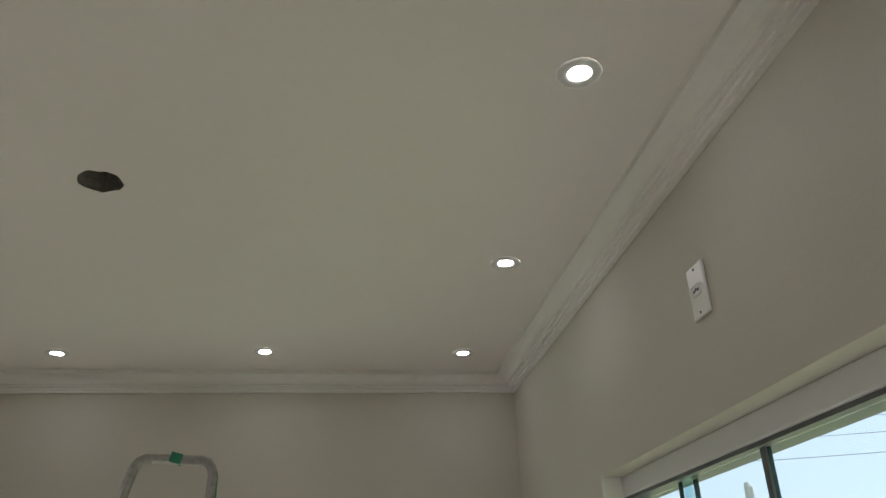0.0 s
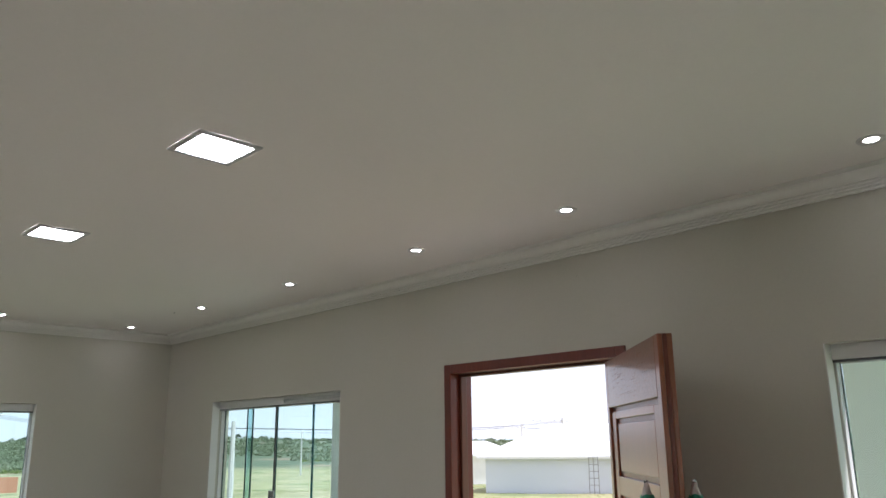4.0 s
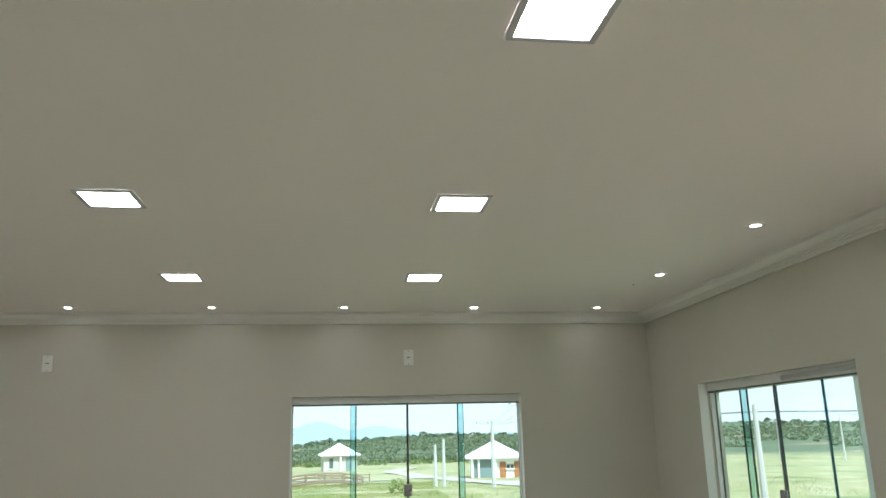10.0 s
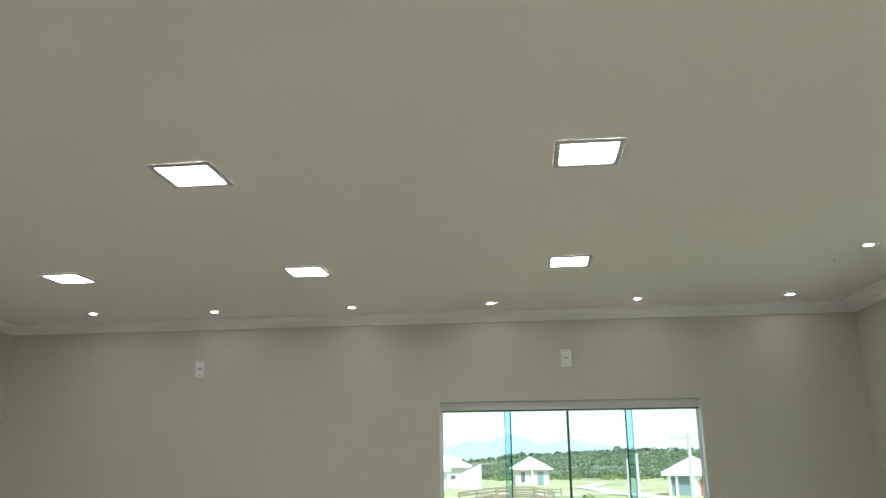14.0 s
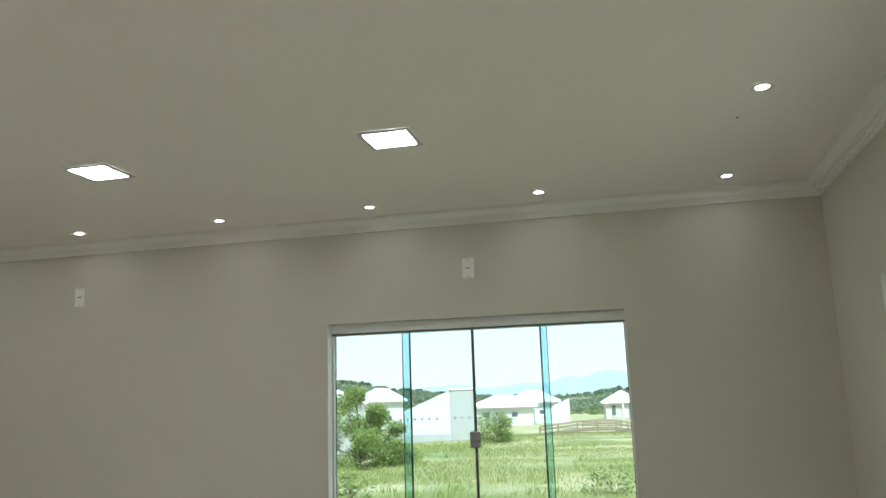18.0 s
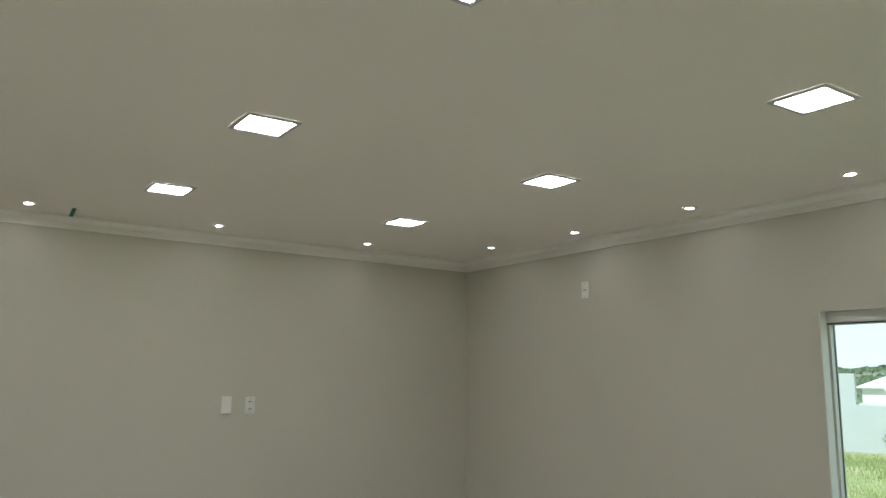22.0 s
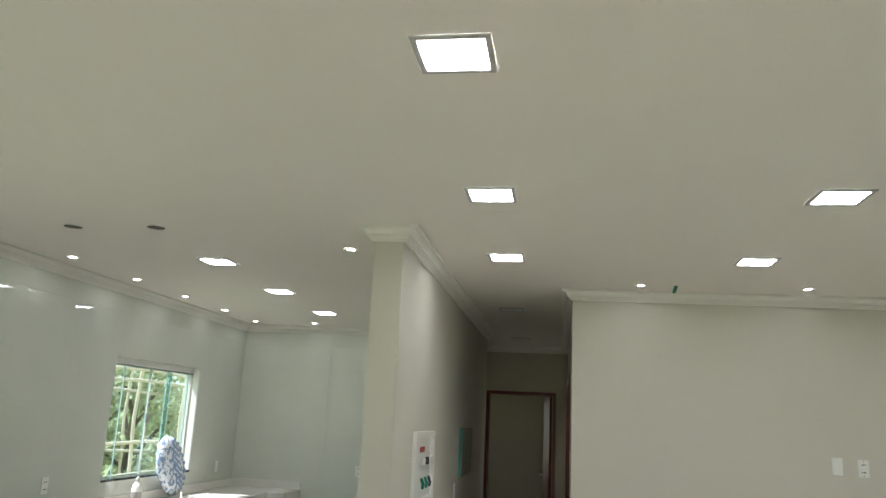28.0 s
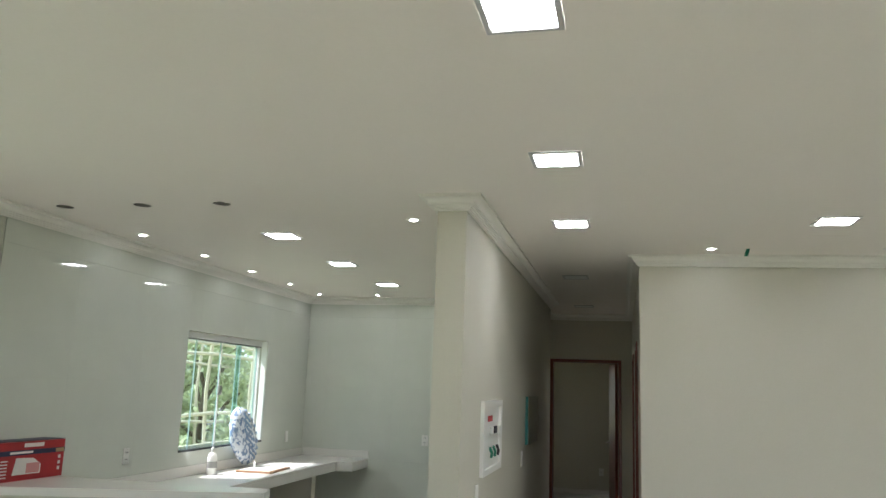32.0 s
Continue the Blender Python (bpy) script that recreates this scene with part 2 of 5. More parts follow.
def prism(outline, z0, z1, bevel=0.0):
    """An upright body over a flat outline of (x, y)."""
    bm = bmesh.new()
    lo = [bm.verts.new((x, y, z0)) for x, y in outline]
    hi = [bm.verts.new((x, y, z1)) for x, y in outline]
    bm.faces.new(lo[::-1])
    bm.faces.new(hi)
    for i in range(len(lo)):
        j = (i + 1) % len(lo)
        bm.faces.new((lo[i], lo[j], hi[j], hi[i]))
    if bevel:
        bmesh.ops.bevel(bm, geom=list(bm.edges), offset=bevel, segments=2, affect="EDGES", profile=0.5)
    return bm


def mesh_of(name, bm, mat, smooth=False):
    bmesh.ops.recalc_face_normals(bm, faces=bm.faces)
    me = bpy.data.meshes.new(name)
    bm.to_mesh(me)
    bm.free()
    me.materials.append(mat)
    if smooth:
        me.polygons.foreach_set("use_smooth", [True] * len(me.polygons))
    return me


def part(name, bm, mat, parent, label="", smooth=False):
    """One mesh object, under a thing or a part."""
    ob = new(name, mesh_of(name, bm, mat, smooth))
    ob.parent = parent
    if label:
        tagged(ob, label=label)
    return ob


def thing(name, label, category, m=None, group=""):
    ob = new(name)
    ob.empty_display_size = 0.1
    if m is not None:
        ob.matrix_basis = m
    return tagged(ob, label, category, group)


def solid(name, bm, mat, label, category, group="", kind="", m=None, smooth=False):
    """A thing of one mesh."""
    ob = new(name, mesh_of(name, bm, mat, smooth))
    if m is not None:
        ob.matrix_basis = m
    return tagged(ob, label, category, group, kind)


def structure(name, bm, mat, label, category="", smooth=False):
    return solid(name, bm, mat, label, category, kind="structure", smooth=smooth)


def pierced(bm, axis, plane, depth, a0, a1, z0, z1, holes):
    """A wall from a0 to a1 along x or y, standing at plane and going back by depth, with openings (a0, a1, z0, z1)."""
    cuts = sorted({a0, a1, *[h[0] for h in holes], *[h[1] for h in holes]})
    lo, hi = min(plane, plane + depth), max(plane, plane + depth)
    for s, e in zip(cuts, cuts[1:]):
        spans = [(z0, z1)]
        for h in holes:
            if h[0] <= s + 1e-6 and h[1] >= e - 1e-6:
                spans = [q for p in spans for q in ((p[0], min(p[1], h[2])), (max(p[0], h[3]), p[1])) if q[1] - q[0] > 1e-4]
        for p in spans:
            if axis == "x":
                add_box(bm, (s, lo, p[0]), (e, hi, p[1]))
            else:
                add_box(bm, (lo, s, p[0]), (hi, e, p[1]))
    return bm

# ---- the house: plan ----
FL, CE = -0.07, 2.62              # floor and ceiling
NORTH, WEST, EAST, SOUTH = 4.53, -7.535, 0.28, -1.52
NE_Y, SE_Y = 4.33, -1.32           # the north and south walls run slightly off square
SKEW = Matrix.Translation((WEST, NORTH, 0)) @ pose(0, 0, 0, 0, 0, math.degrees(math.atan2(NE_Y - NORTH, EAST - WEST))) @ Matrix.Translation((-WEST, -NORTH, 0))
KITCHEN_S, HALL_S = -4.21, -5.83
HALL_W, HALL_E, KITCHEN_W, PIER_N = -3.54, -2.608, -2.447, 0.55
LOBBY_E, LOBBY_N = -2.43, -4.42    # the hallway widens at its end
T = 0.15                          # wall thickness
OUTLINE = [(EAST, NE_Y), (WEST, NORTH), (WEST, SOUTH), (HALL_W, SE_Y), (HALL_W, HALL_S), (LOBBY_E, HALL_S), (LOBBY_E, LOBBY_N), (HALL_E, LOBBY_N), (HALL_E, PIER_N),
           (KITCHEN_W, PIER_N), (KITCHEN_W, KITCHEN_S), (EAST, KITCHEN_S)]
DOOR = (-3.975, -2.80, FL, 2.081)
WIN_N1, WIN_N2 = (-1.954, -0.232, 0.9, 2.006), (-6.69, -4.958, 0.9, 1.998)
WIN_W, WIN_E, WIN_K = (1.704, 3.462, 0.9, 1.992), (1.70, 3.265, 0.9, 1.997), (-3.118, -1.553, 0.975, 2.017)

structure("floor", block((WEST - T, -9.2, FL - 0.1), (EAST + T, NORTH + T, FL)), FLOOR, "pale polished porcelain floor")
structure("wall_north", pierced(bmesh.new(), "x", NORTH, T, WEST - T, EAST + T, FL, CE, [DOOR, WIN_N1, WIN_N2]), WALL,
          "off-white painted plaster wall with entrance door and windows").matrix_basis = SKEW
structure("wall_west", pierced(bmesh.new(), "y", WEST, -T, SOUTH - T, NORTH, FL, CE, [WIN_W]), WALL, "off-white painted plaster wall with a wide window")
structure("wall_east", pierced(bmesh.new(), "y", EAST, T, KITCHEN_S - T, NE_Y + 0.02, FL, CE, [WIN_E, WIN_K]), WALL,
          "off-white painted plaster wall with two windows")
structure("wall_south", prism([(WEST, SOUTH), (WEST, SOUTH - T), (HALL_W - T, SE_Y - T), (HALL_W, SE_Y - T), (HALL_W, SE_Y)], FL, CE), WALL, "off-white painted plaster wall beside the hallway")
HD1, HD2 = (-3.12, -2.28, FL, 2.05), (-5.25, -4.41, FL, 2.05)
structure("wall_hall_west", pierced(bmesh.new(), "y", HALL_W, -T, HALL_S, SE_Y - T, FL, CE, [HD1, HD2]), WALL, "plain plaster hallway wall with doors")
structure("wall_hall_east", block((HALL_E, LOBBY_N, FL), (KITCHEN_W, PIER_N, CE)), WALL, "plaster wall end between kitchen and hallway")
# unseen doorway added so daylight from the rear rooms reaches the hallway end
structure("wall_lobby_east", pierced(bmesh.new(), "y", LOBBY_E, T, HALL_S, LOBBY_N + 0.02, FL, CE, [(-5.6, -4.72, FL, 2.05)]), WALL, "plaster wall at the hallway end with an unseen opening added for light")
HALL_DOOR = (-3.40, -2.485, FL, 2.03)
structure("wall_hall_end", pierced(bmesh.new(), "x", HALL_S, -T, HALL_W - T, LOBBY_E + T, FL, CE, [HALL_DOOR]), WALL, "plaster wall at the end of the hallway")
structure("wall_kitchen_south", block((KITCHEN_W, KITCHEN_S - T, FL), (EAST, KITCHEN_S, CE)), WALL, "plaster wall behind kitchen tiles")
# the bedroom past the hallway, and the rooms off its side, closed but for light openings
# unseen east opening added to light the bedroom
bm = pierced(bmesh.new(), "y", -1.55, T, -9.2, HALL_S - T, FL, CE, [(-7.9, -7.2, 1.1, 1.9)])
structure("wall_bedroom_east", bm, WALL, "plain plaster bedroom wall")
structure("wall_bedroom_west", block((-4.75, -9.2, FL), (-4.6, HALL_S - T, CE)), WALL, "plain plaster bedroom wall")
structure("wall_bedroom_south", pierced(bmesh.new(), "x", -9.05, -T, -4.6, -1.55, FL, CE, [(-2.22, -1.7, 0.9, 2.0)]), WALL, "plain plaster bedroom wall")
structure("baseboard", block((-4.6, -9.05, FL), (-1.55, -9.035, FL + 0.08), 0.003), FLOOR, "pale porcelain skirting of the bedroom wall")
# window hole out of view, added as daylight source for the hallway end
structure("wall_rear_east", pierced(bmesh.new(), "y", EAST, T, -9.2, KITCHEN_S - T - 0.001, FL, CE, [(-5.8, -4.6, 0.95, 2.05)]), WALL, "plaster wall of the unseen rear rooms with an opening added for light")
bm = bmesh.new()
# added opening, never in view, that brightens the hallway through door_4
pierced(bm, "y", HALL_W - T - 1.3, -0.1, HALL_S - T, SOUTH - T + 0.05, FL, CE, [(-5.5, -4.0, 0.95, 2.05)])
structure("wall_side_rooms", bm, WALL, "plaster wall of the unseen side rooms with an opening added for light")


# the ceiling sheet, with four rough round holes where lamps are still missing
def hole_ring(cx, cy, r, rough, n=22):
    return [(cx + r * (1 + rough * noise.noise((cx * 7 + 1.7 * math.cos(a), cy * 5 + 1.7 * math.sin(a), 3.1))) * math.cos(a),
             cy + r * (1 + rough * noise.noise((cx * 7 + 1.7 * math.cos(a), cy * 5 + 1.7 * math.sin(a), 9.4))) * math.sin(a)) for a in
            [2 * math.pi * i / n for i in range(n)]]


HOLES = [hole_ring(-1.092, 2.70, 0.054, 0.28), hole_ring(-0.06, 0.515, 0.05, 0.2), hole_ring(-0.60, 0.512, 0.05, 0.2),
         hole_ring(-1.126, 0.505, 0.05, 0.25)]
bm = bmesh.new()
edges = []
for loop in [[(WEST - T, NORTH + T), (WEST - T, -9.2), (EAST + T, -9.2), (EAST + T, NORTH + T)]] + HOLES:
    vs = [bm.verts.new((x, y, CE)) for x, y in loop]
    edges += [bm.edges.new((vs[i], vs[(i + 1) % len(vs)])) for i in range(len(vs))]
bmesh.ops.triangle_fill(bm, use_beauty=True, edges=edges)
structure("ceiling", bm, CEIL, "smooth off-white painted ceiling with unfinished lamp holes")
structure("roof_slab", block((WEST - T, -9.2, CE + 0.13), (EAST + T, NORTH + T, CE + 0.27)), CONCRETE, "concrete roof slab over the ceiling")
for loop in HOLES:
    bm = bmesh.new()
    rings = []
    cx, cy = sum(p[0] for p in loop) / len(loop), sum(p[1] for p in loop) / len(loop)
    for k, (s, h) in enumerate(((1.0, 0.0005), (1.06, 0.012), (1.12, 0.03), (1.18, 0.07), (1.2, 0.125))):
        rings.append([bm.verts.new((cx + (x - cx) * s * (1 + 0.12 * noise.noise((x * 60, y * 60, k * 2.3)) * (k > 0)),
                                    cy + (y - cy) * s * (1 + 0.12 * noise.noise((x * 60, y * 60, k * 3.7)) * (k > 0)), CE + h)) for x, y in loop])
    for a, b in zip(rings, rings[1:]):
        for i in range(len(a)):
            j = (i + 1) % len(a)
            bm.faces.new((a[i], b[i], b[j], a[j]))
    bm.faces.new(rings[-1])
    solid("ceiling_hole", bm, CONCRETE, "rough broken hole in the ceiling showing bare concrete", "ceiling hole", group="open lamp holes")

# crown moulding all round: fillet, cove and three small steps
PROFILE = [(0.0, 0.079), (0.017, 0.079), (0.017, 0.070), (0.013, 0.0685), (0.026, 0.0685), (0.026, 0.060), (0.022, 0.0585), (0.035, 0.0585), (0.035, 0.050),
           (0.031, 0.0485), (0.044, 0.0485)]
PROFILE += [(0.044 + 0.034 * (1 - math.cos(a)), 0.0465 - 0.0295 * math.sin(a)) for a in [math.pi / 2 * i / 7 for i in range(8)]]
PROFILE += [(0.087, 0.0165), (0.087, 0.0)]
bm = bmesh.new()
rows = []
for p, d in PROFILE:
    row = []
    for i, (x, y) in enumerate(OUTLINE):
        a, b = Vector(OUTLINE[i - 1]), Vector(OUTLINE[(i + 1) % len(OUTLINE)])
        c = Vector((x, y))
        u, v = (c - a).normalized(), (b - c).normalized()
        n1, n2 = Vector((-u.y, u.x)), Vector((-v.y, v.x))
        q = c + (n1 + n2) * p
        row.append(bm.verts.new((q.x, q.y, CE - d)))
    rows.append(row)
for a, b in zip(rows, rows[1:]):
    for i in range(len(a)):
        j = (i + 1) % len(a)
        bm.faces.new((a[i], a[j], b[j], b[i]))
structure("trim", bm, CORNICE, "white stepped plaster crown moulding")


# ---- windows of four glass panes ----
def window(name, axis, plane, out, opening, marks, label, sill_mat, lock_z=None, edge=GLASS_EDGE, strip=STRIP_DARK):
    a0, a1, z0, z1 = opening
    w = tagged(new(name), label, "window", kind="structure")

    def b(p0, p1, bevel=0.0):
        (s, d, z), (e, f, y) = p0, p1
        q = [(s, plane + out * d, z), (e, plane + out * f, y)] if axis == "x" else [(plane + out * d, s, z), (plane + out * f, e, y)]
        lo, hi = [min(i) for i in zip(*q)], [max(i) for i in zip(*q)]
        return block(lo, hi, bevel)
    part("header", b((a0 + 0.0001, 0.062, z1 - 0.056), (a1 - 0.0001, T + 0.004, z1 - 0.0002), 0.003), WHITE_ALU, w, "white aluminium track cover")
    part("header_track", b((a0, 0.070, z1 - 0.066), (a1, 0.148, z1 - 0.0565)), STRIP_DARK, w)
    for s, e in ((a0, a0 + 0.010), (a1 - 0.010, a1)):
        part("side_channel", b((s, 0.080, z0 + 0.02), (e, 0.122, z1 - 0.0665), 0.002), WHITE_ALU, w)
    part("window_sill", b((a0, 0.0 - 0.012, z0), (a1, T + 0.02, z0 + 0.02), 0.003), sill_mat, w)
    m1, m2, m3 = marks
    top, low = z1 - 0.067, z0 + 0.021
    for s, e, d in ((a0 + 0.011, m1, 0.112), (m3, a1 - 0.011, 0.112), (m1 - 0.040, m2 - 0.004, 0.088), (m2 + 0.004, m3 + 0.040, 0.088)):
        pane = part("pane", b((s + 0.004, d, low), (e - 0.004, d + 0.008, top)), GLASS, w)
        pane.visible_shadow = False
        for q in (s, e):
            k = 0.0045 if abs(q - m1) < 0.01 or abs(q - m3) < 0.01 else 0.002
            part("glass_edge", b((q - k, d - 0.001, low), (q + k, d + 0.009, top)), edge, pane)
    # added strips that deepen the teal of the doubled glass
    for s in (m1 - 0.0375, m3 + 0.0055):
        part("overlap_tint", b((s, 0.100, low), (s + 0.032, 0.106, top)), GLASS_TEAL, w, "teal tint strip added where panes overlap").visible_shadow = False
    part("meeting_strip", b((m2 - 0.0085, 0.0785, low), (m2 + 0.0085, 0.0865, top), 0.002), strip, w, "meeting strip between the sliding panes")
    for s in (a0, a1 - 0.004):
        part("reveal_lining", b((s, 0.001, z0 + 0.0205), (s + 0.004, 0.0615, z1 - 0.0005)), REVEAL, w, "white painted reveal")
    if lock_z:
        lock = part("lock", b((m2 - 0.034, 0.058, lock_z - 0.045), (m2 + 0.030, 0.078, lock_z + 0.045), 0.008), GREY_PLASTIC, w, "grey two-part glass lock")
        part("keeper", b((m2 - 0.003, 0.054, lock_z - 0.038), (m2 + 0.026, 0.0575, lock_z + 0.038), 0.001), GREY_PLASTIC, lock)
        part("cylinder", b((m2 + 0.004, 0.0515, lock_z - 0.01), (m2 + 0.02, 0.0535, lock_z + 0.002)), STEEL, lock)
    return w


window("window_1", "x", NORTH, 1, WIN_N1, (-1.473, -1.094, -0.683), "wide four-pane sliding glass window behind the stepladder", STONE_TOP).matrix_basis = SKEW
win2 = window("window_2", "x", NORTH, 1, WIN_N2, (-6.243, -5.855, -5.426), "four-pane sliding glass window near the corner", STONE_TOP, 1.30)
win2.matrix_basis = SKEW
FILM_STRIP = material("protective_film", (0.80, 0.81, 0.80), 0.15, grain=0.1, grain_scale=40, bump=1.0, bump_scale=60, coat=0.5)
bm = bmesh.new()
rows = [[bm.verts.new((-5.72 + 0.0755 * i, NORTH + 0.0585 - 0.006 * abs(math.sin(i * 1.7 + k)), 1.950 + 0.012 * k + 0.0010 * i + 0.002 * math.sin(i * 2.3))) for i in range(11)] for k in range(3)]
for a, b in zip(rows, rows[1:]):
    for i in range(10):
        bm.faces.new((a[i], a[i + 1], b[i + 1], b[i]))
bmesh.ops.solidify(bm, geom=list(bm.faces), thickness=0.0015)
part("film_strip", bm, FILM_STRIP, win2, "crumpled clear protective film peeling off the track cover", True)
window("window_3", "y", WEST, -1, WIN_W, (2.188, 2.580, 2.975), "wide four-pane sliding glass window facing open fields", STONE_TOP, 1.295)
window("window_4", "y", EAST, 1, WIN_E, (2.085, 2.483, 2.885), "four-pane sliding glass window under a wall outlet", STONE_TOP, 1.30)
# edges and meeting strip coloured pale for the light they reflect
window("window_5", "y", EAST, 1, WIN_K, (-2.671, -2.305, -1.90), "four-pane kitchen window with a black stone sill", BLACK_STONE, 1.50, LIT_EDGE, WHITE_ALU)

# ---- entrance door: frame and open leaf ----
door = tagged(new("door_1"), "reddish varnished wooden entrance door standing wide open", "door", kind="structure")
door.matrix_basis = SKEW
x0, x1, _, zt = DOOR
Y0, Y1 = NORTH - 0.012, NORTH + T + 0.005
part("jamb", block((x0, Y0, FL), (x0 + 0.05, Y1, zt), 0.004), WOOD, door)
part("jamb", block((x1 - 0.05, Y0, FL), (x1, Y1, zt), 0.004), WOOD, door)
part("head", block((x0 + 0.0505, Y0, zt - 0.05), (x1 - 0.0505, Y1, zt), 0.004), WOOD, door)
part("stop", block((x0 + 0.0505, NORTH + 0.055, FL), (x0 + 0.068, NORTH + 0.10, zt - 0.0505), 0.003), WOOD_DARK, door)
part("stop", block((x1 - 0.068, NORTH + 0.055, FL), (x1 - 0.0505, NORTH + 0.10, zt - 0.0505), 0.003), WOOD_DARK, door)
part("stop", block((x0 + 0.0685, NORTH + 0.055, zt - 0.066), (x1 - 0.0685, NORTH + 0.10, zt - 0.0505), 0.003), WOOD_DARK, door)
LEAF_W, LEAF_H = 0.965, 2.066
leaf_pose = pose(x1 - 0.053, NORTH - 0.012, FL + 0.012, 0, 0, LEAF_TURN)
leaf = part("leaf", block((0.0005, -0.030, 0.0005), (LEAF_W - 0.0005, -0.016, LEAF_H - 0.0005)), WOOD, door)
leaf.matrix_basis = leaf_pose


def leaf_part(name, x, z, w, h, y0, y1, mat, bevel=0.003, label=""):
    return part(name, block((x, y0, z), (x + w, y1, z + h), bevel), mat, leaf, label)


for near, far, mid in ((-0.048, -0.0305, -0.041), (0.002, -0.0155, -0.005)):
    lo, hi, lo2, hi2 = min(near, far), max(near, far), min(mid, far), max(mid, far)
    top = LEAF_H - 0.203
    leaf_part("stile", 0, 0, 0.05, LEAF_H, lo, hi, WOOD_LEAF)
    leaf_part("stile", LEAF_W - 0.05, 0, 0.05, LEAF_H, lo, hi, WOOD_LEAF)
    leaf_part("rail", 0.0505, top, LEAF_W - 0.101, 0.203, lo, hi, WOOD_CARVED, label="rough carved top rail")
    leaf_part("rail", 0.0505, 0, LEAF_W - 0.101, 0.22, lo, hi, WOOD_LEAF)
    for x in (0.0725, LEAF_W - 0.1425):
        leaf_part("inner_stile", x, 0.2405, 0.07, top - 0.261, lo2, hi2, WOOD_LEAF)
    for z, h in ((top - 0.050, 0.030), (1.505, 0.075), (0.88, 0.08), (0.245, 0.07)):
        leaf_part("inner_rail", 0.143, z, LEAF_W - 0.286, h, lo2, hi2, WOOD_LEAF)
    d = 0.005 if near < 0 else -0.005
    lo3, hi3 = min(mid + d, far), max(mid + d, far)
    for z, h in ((1.600, top - 0.050 - 1.62), (0.98, 0.505), (0.335, 0.525)):
        leaf_part("panel", 0.163, z, LEAF_W - 0.326, h, lo3, hi3, WOOD_LEAF, 0.004)
GOUGE = material("gouged_wood", (0.21, 0.083, 0.044), 0.7, grain=0.3)
grng = random.Random(31)
for y in (-0.0485, 0.0025):
    bm = bmesh.new()
    for i in range(65):
        x, z = grng.uniform(0.10, LEAF_W - 0.22), LEAF_H - 0.03 - 0.155 * grng.random() ** 0.9
        for k in range(grng.randint(1, 3)):
            w = grng.uniform(0.012, 0.045)
            x = min(x, LEAF_W - 0.12)
            add_box(bm, (x, y - 0.0006, z), (x + w, y + 0.0006, z + grng.uniform(0.0003, 0.0006)), 0, Matrix.Translation((x, 0, z)) @ pose(0, 0, 0, 0, grng.uniform(-3, 3), 0) @ Matrix.Translation((-x, 0, -z)))
            x, z = x + w * 0.9, z + grng.uniform(-0.002, 0.003)
    part("carving_mark", bm, GOUGE, leaf, "rough chisel gouges along the top rail")
PLASTIC_WRAP = material("crumpled_plastic", (0.60, 0.49, 0.46), 0.25, grain=0.25, grain_scale=25, bump=1.0, bump_scale=30, coat=0.4)


def crumple(bm, rng, amount):
    """Push the points of a wrapped skin in and out, in folds that run along it."""
    folds = [rng.uniform(-1, 1) for i in range(24)]
    for i, v in enumerate(bm.verts):
        a = amount * (0.7 * folds[i % 24] + 0.5 * rng.uniform(-1, 1))
        v.co += Vector((a, a * rng.uniform(-0.8, 0.8), rng.uniform(-0.004, 0.004)))
    return bm


def pull(side):
    rng = random.Random(40 + side)
    x, y = LEAF_W - 0.075, 0.055 if side > 0 else -0.10
    steps = [0.85 + 0.0245 * i for i in range(28)]
    bm = tube([(x + 0.005 * math.sin(i * 0.6), y + 0.005 * math.cos(i * 0.5), z) for i, z in enumerate(steps)],
              [0.026 + 0.005 * math.sin(i * 0.9) for i in range(28)], 16)
    h = part("handle", crumple(bm, rng, 0.0045), PLASTIC_WRAP, leaf, "pull handle wrapped in crumpled plastic")
    part("wrap_end", crumple(tube([(x, y, 1.548), (x - 0.001, y, 1.565), (x - 0.001, y, 1.58), (x, y, 1.594)], [0.019, 0.014, 0.010, 0.0075], 14), rng, 0.0015),
         PLASTIC_WRAP, h)
    part("tip", tube([(x, y, 1.588), (x, y, 1.598), (x, y, 1.601)], [0.0065, 0.0065, 0.004], 14), STEEL, h, "bright steel end")
    part("tape", crumple(tube([(x + 0.002, y, 1.504), (x + 0.002, y, 1.53), (x + 0.001, y, 1.553)], [0.028, 0.026, 0.021], 14), rng, 0.0015),
         GREEN_TAPE, h, "green adhesive tape")
    part("tape_flap", block((x + 0.004, y - 0.029, 1.500), (x + 0.026, y - 0.0265, 1.534), 0.001), GREEN_TAPE, h)
    lo, hi = (0.002, y) if side > 0 else (y, -0.048)
    near = (lo, lo + 0.022) if side > 0 else (hi - 0.022, hi)
    part("bracket", block((x - 0.012, lo, 1.476), (x + 0.012, hi, 1.500), 0.005), STEEL, h)
    part("bracket_tape", block((x - 0.015, near[0], 1.473), (x + 0.015, near[1], 1.503), 0.004), GREEN_TAPE, h)


pull(1)
pull(-1)
for z in (0.25, 1.05, 1.85):
    part("hinge", tube([(0.0, 0.006, z), (0.0, 0.006, z + 0.09)], 0.008, 10), STEEL, leaf)


